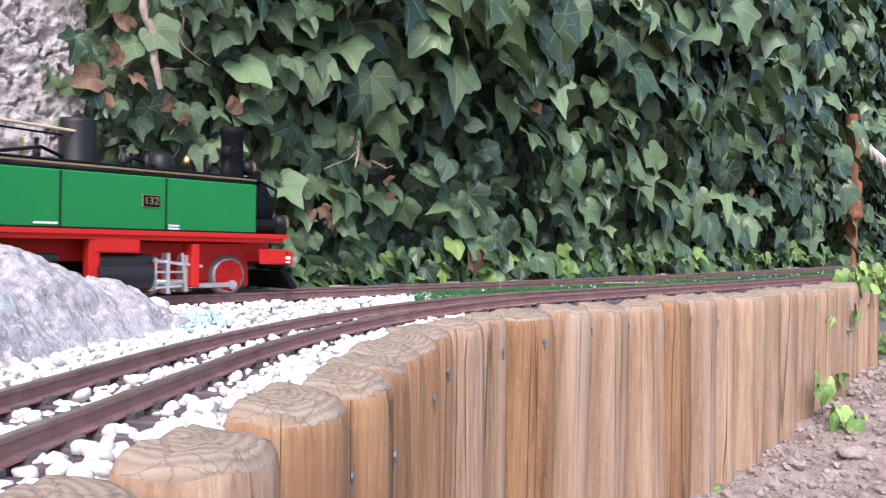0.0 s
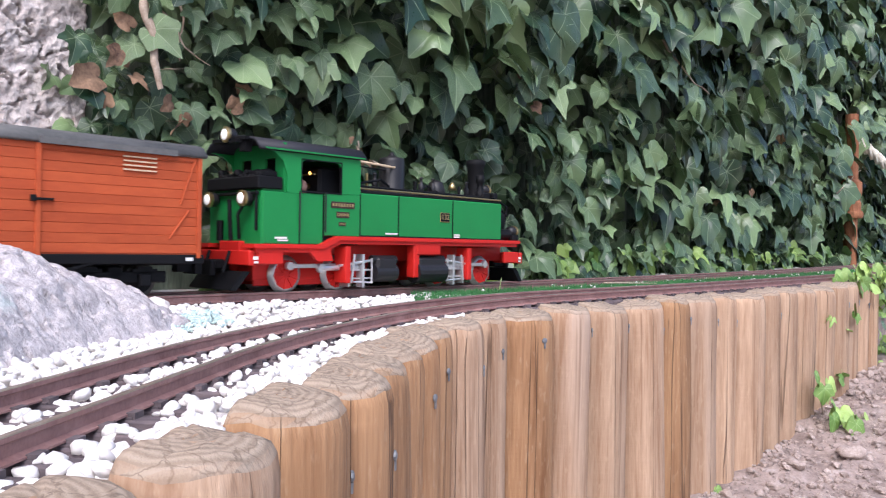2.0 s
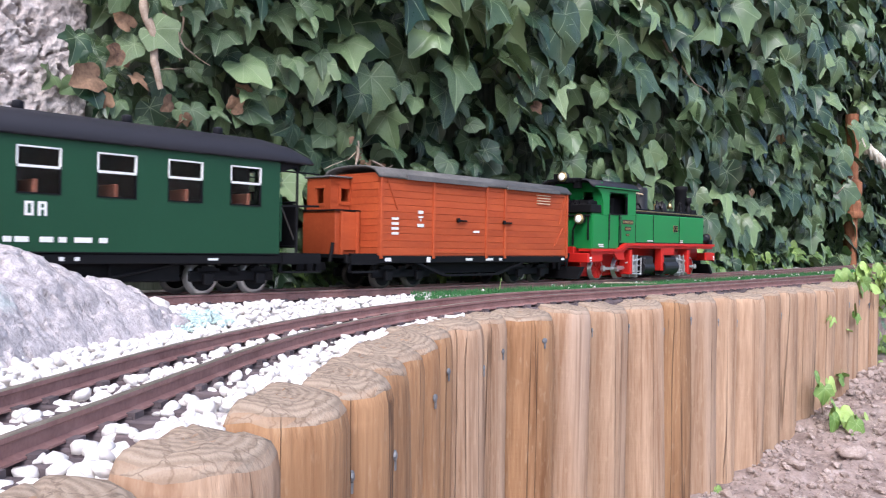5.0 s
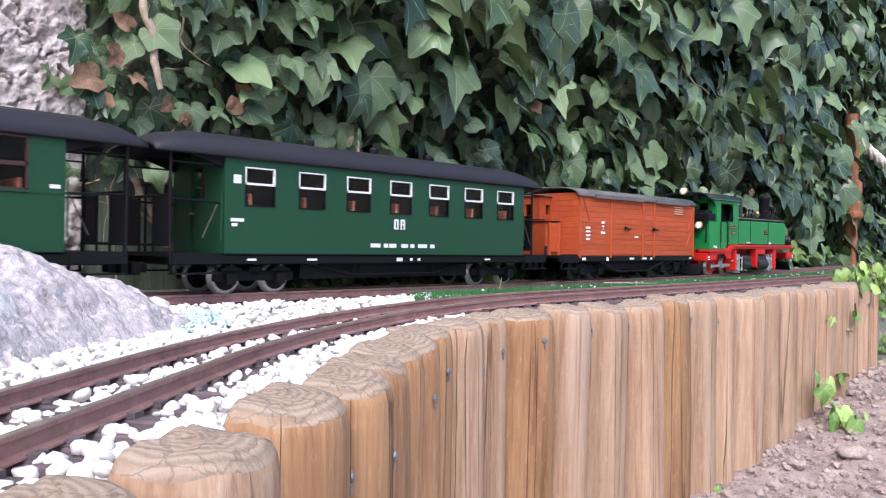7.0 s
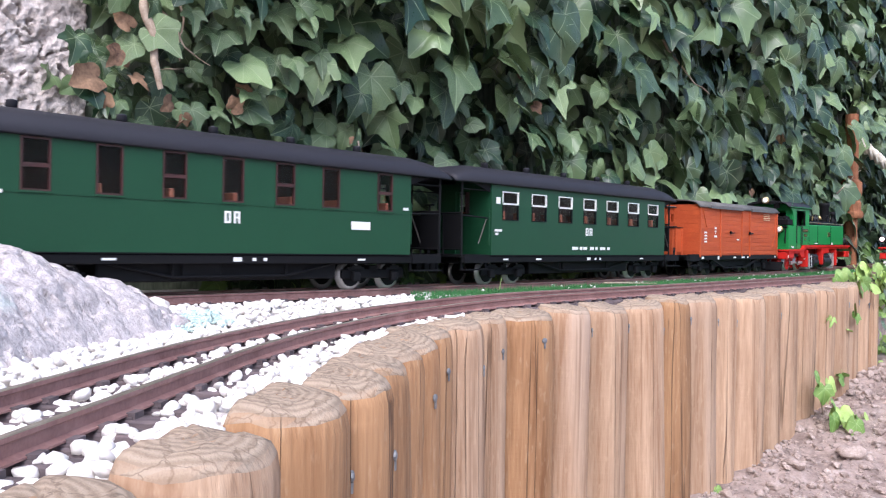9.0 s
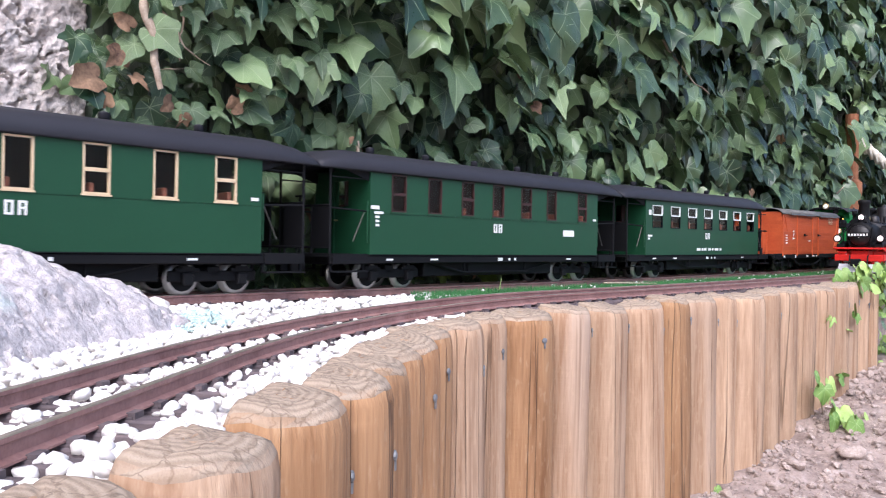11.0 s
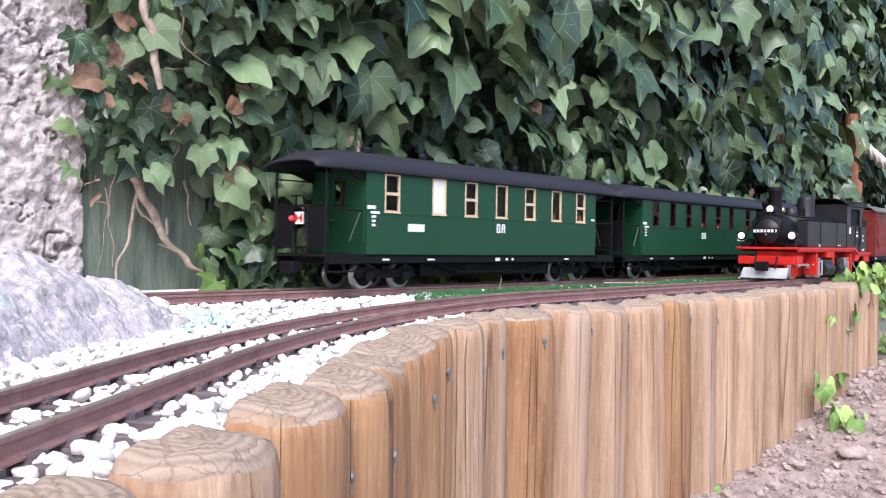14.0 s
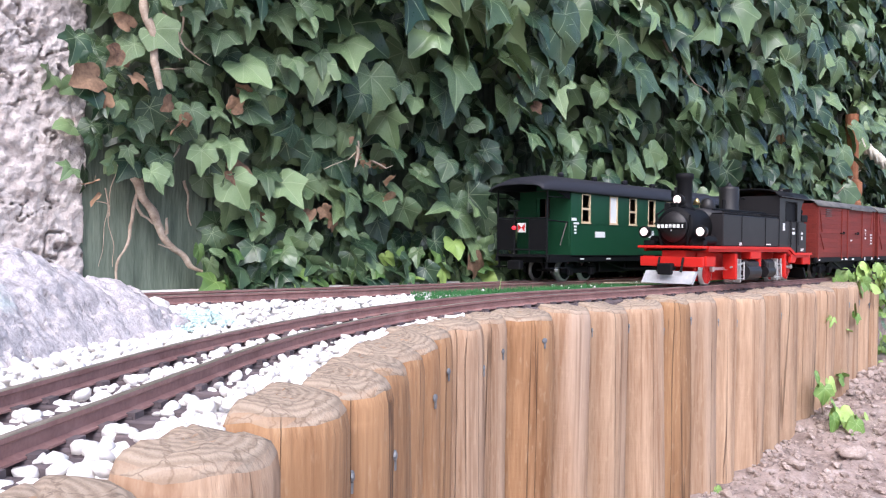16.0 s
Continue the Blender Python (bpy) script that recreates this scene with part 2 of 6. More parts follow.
    ln.new(mx.outputs["Result"], dk.inputs["B"])
    ln.new(dk.outputs["Result"], bs.inputs["Base Color"])
    b2 = nt.new("ShaderNodeBump")
    b2.inputs["Strength"].default_value, b2.inputs["Distance"].default_value = 0.8, 0.002
    ln.new(flank.outputs[0], b2.inputs["Height"])
    b1 = bs.inputs["Normal"].links[0].from_node
    # saw ripples across the grain
    mr = nt.new("ShaderNodeMapping")
    mr.inputs["Scale"].default_value = (0.12, 0.12, 1)
    ln.new(tc.outputs["Object"], mr.inputs["Vector"])
    ln.new(sc.outputs[0], mr.inputs["Location"])
    nr = nt.new("ShaderNodeTexNoise")
    nr.inputs["Scale"].default_value, nr.inputs["Detail"].default_value = 170, 2
    ln.new(mr.outputs[0], nr.inputs["Vector"])
    b3 = nt.new("ShaderNodeBump")
    b3.inputs["Strength"].default_value, b3.inputs["Distance"].default_value = 0.5, 0.0012
    ln.new(nr.outputs["Fac"], b3.inputs["Height"])
    ln.new(b1.outputs[0], b3.inputs["Normal"])
    ln.new(b3.outputs[0], b2.inputs["Normal"])
    ln.new(b2.outputs[0], bs.inputs["Normal"])
    return m


POST = wood_post("post_wood", (0.24, 0.127, 0.067), (0.56, 0.395, 0.272))
TAN_POST = wood_post("post_wood_less_weathered", (0.2, 0.088, 0.034), (0.5, 0.29, 0.15))
NAIL = surface("galvanised_nail", (0.14, 0.145, 0.155), (0.3, 0.31, 0.33), 0.6, metal=0.3, bump=0.1)


# ---- ground ----
def ground_height(x, y):
    s, w = along(x, y), across(x, y)
    z = 0.058 + 0.15 * max(0.0, min(0.9, s - 0.68))
    z -= 0.06 * max(0.0, min(1.0, (w - 0.3) / 0.8)) + 0.05 * max(0.0, min(1.0, -s / 1.5))
    if abs(x) < 8 and abs(y) < 12:
        z += 0.012 * noise.noise((x * 7, y * 7, 0.3)) + 0.008 * noise.noise((x * 22, y * 22, 1.3)) + 0.005 * noise.noise((x * 60, y * 60, 2.3))
    return z


def ground():
    xs = [-900, -120, -20, -6, -3, -1.5, -0.6, 0.0] + [0.15 + 0.018 * i for i in range(120)] + [2.5, 3, 4, 6, 12, 40, 200, 900]
    ys = [-900, -120, -20, -6, -2, -0.5, 0.2] + [0.5 + 0.02 * i for i in range(140)] + [3.5, 4, 5, 7, 12, 40, 200, 900]
    bm = bmesh.new()
    g = [[bm.verts.new((x, y, ground_height(x, y))) for x in xs] for y in ys]
    for a, b in zip(g, g[1:]):
        for i in range(len(xs) - 1):
            bm.faces.new((a[i], a[i + 1], b[i + 1], b[i]))
    ob = part("ground", bm, SOIL, smooth=True)
    tagged(ob, "dry brown crumbly garden soil", "soil", kind="structure")
    # crumbs of soil
    rnd = random.Random(3)
    verts, faces = [], []
    src = bmesh.new()
    bmesh.ops.create_icosphere(src, subdivisions=1, radius=1.0)
    base = [tuple(v.co) for v in src.verts]
    tri = [tuple(v.index for v in f.verts) for f in src.faces]
    src.free()
    for i in range(22000):
        s, w = rnd.uniform(0.25, 2.4), 0.26 + rnd.random() ** 1.4 * 0.65
        x, y, _ = far_line(s, w)
        r = 0.0012 + 0.007 * rnd.random() ** 8
        z, k = ground_height(x, y) + r * 0.3, len(verts)
        for b in base:
            q = r * rnd.uniform(0.7, 1.25)
            verts.append((x + b[0] * q, y + b[1] * q, z + b[2] * q * 0.75))
        faces += [(k + a, k + b, k + c) for a, b, c in tri]
    me = bpy.data.meshes.new("soil_crumbs")
    me.from_pydata(verts, [], faces)
    me.materials.append(CLOD)
    tagged(new("soil_crumbs", me), "loose crumbs and small clods of dry brown soil", "soil", kind="stuff")


ground()


# ---- raised bed between wall and posts ----
def bed():
    """The filled bed that carries both tracks, up to the posts."""
    bm = bmesh.new()
    rows = []
    ss = [-3.4 + 0.1 * i for i in range(26)] + [-0.8 + 0.015 * i for i in range(90)] + [0.55 + 0.08 * i for i in range(65)]
    edge = [near_line(-0.9 + 0.02 * i, edge_off(-0.9 + 0.02 * i) - 0.006) for i in range(330)]
    es = [(along(x, y), across(x, y)) for x, y, _ in edge]
    for s in ss:
        wmax = 0.2247
        if s < es[-1][0]:
            w = [b for a, b in es if abs(a - s) < 0.014]
            wmax = max(w) if w else (es[0][1] if s < es[0][0] else 0.2247)
        row = []
        for k in range(15):
            w = -0.16 + (wmax + 0.16) * k / 14
            x, y, _ = far_line(s, w)
            z = head(x, y) - 0.0145 + 0.0015 * noise.noise((x * 30, y * 30, 5))
            row.append(bm.verts.new((x, y, z)))
        rows.append(row)
    for a, b in zip(rows, rows[1:]):
        for i in range(14):
            bm.faces.new((a[i], a[i + 1], b[i + 1], b[i]))
    bmesh.ops.recalc_face_normals(bm, faces=bm.faces[:])
    bank = bmesh.new()
    last = None
    for row in rows:
        c = row[-1].co
        pair = (bank.verts.new((c.x, c.y, c.z - 0.0005)), bank.verts.new((c.x, c.y, -0.05)))
        if last:
            bank.faces.new((last[0], pair[0], pair[1], last[1]))
        last = pair
    tagged(part("bank", bank, SOIL), "earth bank of the raised bed behind the posts", "soil", kind="structure")
    tagged(part("bed", bm, FILL, smooth=True), "raised garden railway bed of pale gravel behind posts", "gravel bed", kind="structure")


bed()


# ---- posts of the palisade ----
def post_mesh(seed):
    """A half-round post: flat towards the bed, round outside, its top edge rounded off. x points outwards."""
    rnd = random.Random(seed)
    bm = bmesh.new()
    seg, r0 = 30, 0.0325
    hs = [-0.40, -0.32, -0.25, -0.18, -0.12, -0.07, -0.028, -0.0125, -0.0062, -0.003, -0.001, 0.0]
    sh = [1, 1, 1, 1, 1, 1, 1, 0.985, 0.945, 0.88, 0.78, 0.64]
    ph, tx, ty = rnd.uniform(0, 90), rnd.uniform(-0.14, -0.02), rnd.uniform(-0.08, 0.08)
    rings = []
    for h, f in zip(hs, sh):
        ring = []
        for i in range(seg):
            a = 2 * math.pi * i / seg
            r = r0 * f * (1 + 0.07 * noise.noise((math.cos(a) * 1.3 + ph, math.sin(a) * 1.3, h * 4)) + 0.035 * noise.noise((math.cos(a) * 5 + ph, math.sin(a) * 5, h * 7)))
            x, y = max(r * math.cos(a), -0.0065 * f), r * math.sin(a)
            t = max(0.0, 1 + h / 0.04)
            z = h + t * (tx * x + ty * y + 0.0026 * noise.noise((x * 60, y * 60, ph)) + 0.0014 * noise.noise((x * 220, y * 220, ph)))
            ring.append(bm.verts.new((x, y, z)))
        rings.append(ring)
    for a, b in zip(rings, rings[1:]):
        for i in range(seg):
            bm.faces.new((a[i], a[(i + 1) % seg], b[(i + 1) % seg], b[i]))
    for f in (0.72, 0.5):
        inner = [bm.verts.new((v.co.x * f + 0.004, v.co.y * f, v.co.z * (0.5 + 0.5 * f) + 0.0004 * noise.noise((v.co.x * 50, v.co.y * 50, f + ph)))) for v in rings[-1]]
        for i in range(seg):
            bm.faces.new((rings[-1][i], rings[-1][(i + 1) % seg], inner[(i + 1) % seg], inner[i]))
        rings.append(inner)
    bm.faces.new(rings[-1])
    bmesh.ops.recalc_face_normals(bm, faces=bm.faces[:])
    return bm


def posts():
    rnd = random.Random(8)
    meshes = []
    for k in range(14):
        ob = part("palisade_post", post_mesh(k), POST if k < 9 else TAN_POST, smooth=True)
        meshes.append(ob.data)
        bpy.data.objects.remove(ob)
    nail = bmesh.new()
    turned(nail, [(0.0026, 0), (0.0026, 0.001), (0.0012, 0.0016)], axis="x", seg=8)
    box(nail, 0.0002, 0.0012, -0.0007, 0.0007, -0.007, 0.0)
    nob = part("nail", nail, NAIL)
    nme = nob.data
    bpy.data.objects.remove(nob)
    # middles and widths along the track: nine posts round the bend, then the straight row
    row = [(q, 0.066) for q in (0.132, 0.197, 0.262, 0.333, 0.392, 0.447, 0.508)] + [(0.575, 0.064), (0.64, 0.062), (0.71, 0.066)]
    cuts = (0.747, 0.7955, 0.8735, 0.938, 1.008, 1.079, 1.146, 1.217, 1.274, 1.357, 1.418, 1.49, 1.566, 1.645, 1.718, 1.772, 1.836, 1.892)
    row += [((a + b) / 2, b - a) for a, b in zip(cuts, cuts[1:])]
    for i, (q, width) in enumerate(row):
        wide = width / 0.0645
        x, y, h = near_line(q, edge_off(q) + rnd.uniform(-0.001, 0.002))
        top = head(x, y) + float(np.interp(q, (0.45, 0.75), (-0.0012, -0.0085))) + rnd.uniform(-0.0016, 0.0024) - (0.0025 if q < 0.2 else 0.0)
        ob = new("palisade_post", meshes[9 + i % 5 if 2 < i < 9 or i in (11, 15) else i % 9])
        deep = 0.5 + 0.5 * wide
        ob.matrix_world = pose(x, y, top, rnd.uniform(-1.1, 1.1), rnd.uniform(-0.8, 0.8), -math.degrees(h) + rnd.uniform(-5, 5)) @ Matrix.Diagonal((deep, wide, 1, 1))
        tagged(ob, "half-round weathered softwood post with a rounded sawn top, set in soil", "post", "palisade posts along the bed")
        if rnd.random() < 0.85:
            n = new("nail", nme)
            n.parent = ob
            a = rnd.uniform(-0.2, 0.8)
            n.matrix_basis = Matrix.Translation((0, 0, -rnd.uniform(0.024, 0.04))) @ Matrix.Rotation(a, 4, "Z") @ Matrix.Translation((0.0328, 0, 0))
            n["label"] = "grey galvanised nail head"


posts()


# ---- tracks ----
def sleeper_mesh():
    """One moulded sleeper with four rail chairs."""
    bm = boxes((-0.0058, 0.0058, -0.045, 0.045, -0.016, -0.0098), bev=0.0009)
    for s in (-1, 1):
        for k in (-1, 1):
            c = s * 0.0242 + k * 0.0052
            box(bm, -0.0035, 0.0035, c - 0.0018, c + 0.0018, -0.0099, -0.0072)
        box(bm, -0.0045, 0.0045, s * 0.0242 - 0.0062, s * 0.0242 + 0.0062, -0.0099, -0.0088)
    ob = part("sleeper", bm, SLEEPER)
    me = ob.data
    bpy.data.objects.remove(ob)
    return me


SL = sleeper_mesh()
SECTION = [(-0.004, -0.0084), (0.004, -0.0084), (0.004, -0.0076), (0.0008, -0.0066), (0.0008, -0.0026), (0.0019, -0.002), (0.0019, -0.0003), (0.0013, 0.0), (-0.0013, 0.0), (-0.0019, -0.0003), (-0.0019, -0.002), (-0.0008, -0.0026), (-0.0008, -0.0066), (-0.004, -0.0076)]


def track(name, line, q0, q1, label):
    root = empty(name, label=label, category="model railway track", kind="structure")
    for side in (-1, 1):
        bm = bmesh.new()
        q, last = q0, None
        while q <= q1:
            ring = []
            for dx, dz in SECTION:
                x, y, h = line(q, side * 0.0242 + dx)
                ring.append(bm.verts.new((x, y, head(x, y) + dz)))
            if last:
                for i in range(len(ring)):
                    f = bm.faces.new((last[i], ring[i], ring[(i + 1) % len(ring)], last[(i + 1) % len(ring)]))
                    f.material_index = 1 if 5 < i < 9 else 0
            last = ring
            q += 0.025
        bmesh.ops.recalc_face_normals(bm, faces=bm.faces[:])
        part("rail", bm, RAIL, root, "rust-brown flat-bottomed model rail").data.materials.append(RAIL_TOP)
    rnd = random.Random(5)
    q = q0
    while q < q1 and q < q0 + 0.0214 * 290:
        x, y, h = line(q)
        ob = new("sleeper", SL)
        ob.parent = root
        ob.matrix_world = pose(x, y, head(x, y) + rnd.uniform(-0.0004, 0.0002), 0, 0, 90 - math.degrees(h) + rnd.uniform(-1, 1))
        q += 0.0214
    return root


track("far_track", far_line, -3.0, 3.2, "straight model railway track with brown rails on sleepers")
track("near_track", near_line, -0.3, 3.6, "curved model railway track bedded in white pebbles")


# ---- white pebbles ----
def pebbles(name, label, spots, sub, material=None):
    """Rounded uneven stones, each its own shape."""
    src = bmesh.new()
    bmesh.ops.create_icosphere(src, subdivisions=sub, radius=1.0)
    src.verts.ensure_lookup_table()
    unit = [v.co.copy() for v in src.verts]
    tri = [tuple(v.index for v in f.verts) for f in src.faces]
    src.free()
    rnd = random.Random(len(spots))
    verts, faces = [], []
    for x, y, z, r in spots:
        k, ph = len(verts), rnd.uniform(0, 99)
        sx, sy, sz = r * rnd.uniform(0.75, 1.35), r * rnd.uniform(0.7, 1.2), r * rnd.uniform(0.5, 0.9)
        rot = Euler((rnd.uniform(-0.5, 0.5), rnd.uniform(-0.5, 0.5), rnd.uniform(0, 6.3))).to_matrix()
        for u in unit:
            d = 1 + 0.42 * noise.noise(u * 1.3 + Vector((ph, 0, 0)))
            p = rot @ Vector((u.x * sx * d, u.y * sy * d, u.z * sz * d))
            verts.append((x + p.x, y + p.y, z + p.z))
        faces += [(k + a, k + b, k + c) for a, b, c in tri]
    me = bpy.data.meshes.new(name)
    me.from_pydata(verts, [], faces)
    me.materials.append(material or PEBBLE)
    for p in me.polygons:
        p.use_smooth = True
    tagged(new(name, me), label, "pebbles", kind="stuff")


def lay_pebbles():
    rnd = random.Random(12)
    near, mid = [], []
    # between the sleepers of the near track
    q = 0.05
    while q < 0.75:
        for i in range(64):
            off = rnd.choice((rnd.uniform(-0.018, 0.018), rnd.uniform(-0.018, 0.018), rnd.uniform(0.03, edge_off(q) - 0.004), rnd.uniform(0.045, max(0.047, edge_off(q) - 0.002)), rnd.uniform(-0.06, -0.03)))
            x, y, h = near_line(q + 0.0107 + rnd.uniform(-0.0045, 0.0045) * (1.0 if abs(off) < 0.046 else 2.4), off)
            near.append((x, y, head(x, y) - 0.0115 + rnd.uniform(-0.001, 0.0025) + (0.002 if off > 0.046 else 0.0), rnd.uniform(0.0018, 0.0038)))
        q += 0.0214
    # the strip between the tracks, up to the turf
    n = 0
    while n < 15000:
        s, w = rnd.uniform(-0.55, 0.32), rnd.uniform(0.045, 0.5)
        x, y, _ = far_line(s, w)
        d = min(((near_line(k * 0.03)[0] - x) ** 2 + (near_line(k * 0.03)[1] - y) ** 2, k) for k in range(3, 46))
        k = d[1] * 0.03
        cx, cy, h = near_line(k)
        side = (x - cx) * math.cos(h) - (y - cy) * math.sin(h)
        n += 1
        if side > -0.047:
            continue
        mid.append((x, y, head(x, y) - 0.0105 + rnd.uniform(-0.002, 0.0035), rnd.uniform(0.0017, 0.0038)))
    pebbles("track_pebbles", "white rounded pebbles between the sleepers", near, 2)
    pebbles("strip_pebbles", "bank of white pebbles between the two tracks", mid, 2)


lay_pebbles()


TEAL = surface("teal_flock", (0.3, 0.42, 0.4), (0.55, 0.67, 0.64), 0.95, scale=120, fine=500, bump=0.4)


def loose_bits():
    rnd = random.Random(55)
    bits = []
    for _ in range(300):
        a, k = rnd.uniform(0, 6.3), rnd.random() ** 0.6
        x, y = -0.193 + 0.022 * k * math.cos(a), 0.655 + 0.04 * k * math.sin(a)
        bits.append((x, y, head(x, y) - 0.009 + 0.004 * (1 - k), rnd.uniform(0.0012, 0.0026)))
    pebbles("teal_scatter", "patch of pale blue-green scatter beside the rock", bits, 1, TEAL)
    for s, w, r in ((0.74, 0.3, 0.013), (0.82, 0.35, 0.017), (0.66, 0.31, 0.01), (0.98, 0.42, 0.012), (0.9, 0.33, 0.009)):
        x, y, _ = far_line(s, w)
        bm = bmesh.new()
        bmesh.ops.create_icosphere(bm, subdivisions=3, radius=r)
        for v in bm.verts:
            v.co *= 1 + 0.45 * noise.noise(v.co / r * 1.2 + Vector((s * 40, 0, 0))) + 0.12 * noise.noise(v.co / r * 4)
            v.co.z *= 0.55
        ob = part("stone", bm, CLOD, smooth=True)
        ob.location = (x, y, ground_height(x, y) + r * 0.2)
        tagged(ob, "pale lump of dry earth lying on the soil", "stone", "stones on the soil")
    x, y, _ = far_line(-0.02, 0.052)
    bm = bmesh.new()
    bmesh.ops.create_icosphere(bm, subdivisions=3, radius=0.008)
    for v in bm.verts:
        v.co *= 1 + 0.5 * noise.noise(v.co * 150) + 0.15 * noise.noise(v.co * 500)
        v.co.x *= 1.3
        v.co.z *= 0.8
    ob = part("stone", bm, EDGING, smooth=True)
    ob.location = (x, y, head(x, y) - 0.006)
    tagged(ob, "small pale stone beside the far rail", "stone")


loose_bits()


# ---- wall, fence and edging behind the tracks ----
def leaf_material(name, dark, light, vein, rough=0.38):
    """Ivy leaf: colour differs from leaf to leaf, pale veins spread from the stalk."""
    m = bpy.data.materials.new(name)
    m.use_nodes = True
    nt, ln = m.node_tree.nodes, m.node_tree.links
    bs = nt["Principled BSDF"]

    def calc(op, a, b=None, c=None):
        n = nt.new("ShaderNodeMath")
        n.operation = op
        for k, v in enumerate((a, b, c)):
            if v is None:
                continue
            if isinstance(v, (int, float)):
                n.inputs[k].default_value = v
            else:
                ln.new(v, n.inputs[k])
        return n.outputs[0]

    uv = nt.new("ShaderNodeUVMap")
    sp = nt.new("ShaderNodeSeparateXYZ")
    ln.new(uv.outputs[0], sp.inputs[0])
    x, y = sp.outputs["X"], sp.outputs["Y"]
    ang = calc("ARCTAN2", x, calc("MULTIPLY", y, -1.0))
    rad = calc("SQRT", calc("ADD", calc("MULTIPLY", x, x), calc("MULTIPLY", y, y)))
    dist = calc("MULTIPLY", calc("PINGPONG", ang, 0.41), rad)
    line = nt.new("ShaderNodeMapRange")
    line.inputs["From Min"].default_value, line.inputs["From Max"].default_value = 0.003, 0.016
    line.inputs["To Min"].default_value, line.inputs["To Max"].default_value = 0.42, 0.0
    ln.new(dist, line.inputs["Value"])
    geo = nt.new("ShaderNodeNewGeometry")
    info = nt.new("ShaderNodeObjectInfo")
    rnd = calc("FRACT", calc("ADD", geo.outputs["Random Per Island"], info.outputs["Random"]))
    tc = nt.new("ShaderNodeTexCoord")
    n1, n2 = nt.new("ShaderNodeTexNoise"), nt.new("ShaderNodeTexNoise")
    n1.inputs["Scale"].default_value, n2.inputs["Scale"].default_value = 30, 260
    ln.new(tc.outputs["Object"], n1.inputs["Vector"])
    ln.new(tc.outputs["Object"], n2.inputs["Vector"])
    fac = calc("MULTIPLY_ADD", n1.outputs["Fac"], 0.5, calc("MULTIPLY_ADD", calc("POWER", rnd, 1.5), 1.0, -0.24))
    mix = nt.new("ShaderNodeMix")
    mix.data_type = "RGBA"
    mix.inputs["A"].default_value, mix.inputs["B"].default_value = (*dark, 1), (*light, 1)
    ln.new(fac, mix.inputs["Factor"])
    mv = nt.new("ShaderNodeMix")
    mv.data_type = "RGBA"
    mv.inputs["B"].default_value = (*vein, 1)
    ln.new(line.outputs[0], mv.inputs["Factor"])
    ln.new(mix.outputs["Result"], mv.inputs["A"])
    ln.new(mv.outputs["Result"], bs.inputs["Base Color"])
    rr = calc("MULTIPLY_ADD", n2.outputs["Fac"], 0.25, rough - 0.1)
    ln.new(rr, bs.inputs["Roughness"])
    bp = nt.new("ShaderNodeBump")
    bp.inputs["Strength"].default_value, bp.inputs["Distance"].default_value = 0.35, 0.0015
    ln.new(calc("MULTIPLY_ADD", line.outputs[0], -0.8, n2.outputs["Fac"]), bp.inputs["Height"])
    ln.new(bp.outputs[0], bs.inputs["Normal"])
    return m


LEAF = leaf_material("ivy_leaf", (0.016, 0.042, 0.02), (0.2, 0.288, 0.132), (0.38, 0.45, 0.28), 0.3)
YOUNG = leaf_material("young_leaf", (0.12, 0.23, 0.05), (0.4, 0.55, 0.16), (0.45, 0.55, 0.25), 0.5)
FRESH = leaf_material("fresh_leaf", (0.055, 0.125, 0.035), (0.25, 0.36, 0.09), (0.35, 0.45, 0.18), 0.42)
DEAD = surface("dead_leaf", (0.035, 0.013, 0.009), (0.36, 0.22, 0.13), 0.8, scale=26, fine=300, rnd=0.3)
STEM = surface("vine_bark", (0.24, 0.165, 0.115), (0.6, 0.49, 0.39), 0.85, scale=90, fine=400, bump=0.7, depth=0.001)
TURF = surface("artificial_turf", (0.014, 0.085, 0.024), (0.055, 0.21, 0.055), 0.6, scale=60, fine=500, bump=0.8)
RUST = surface("rusty_iron", (0.2, 0.075, 0.035), (0.42, 0.17, 0.08), 0.8, scale=40, fine=260, bump=0.5)
ROPE = surface("pale_rope", (0.55, 0.5, 0.42), (0.8, 0.76, 0.68), 0.9, scale=120, fine=500)


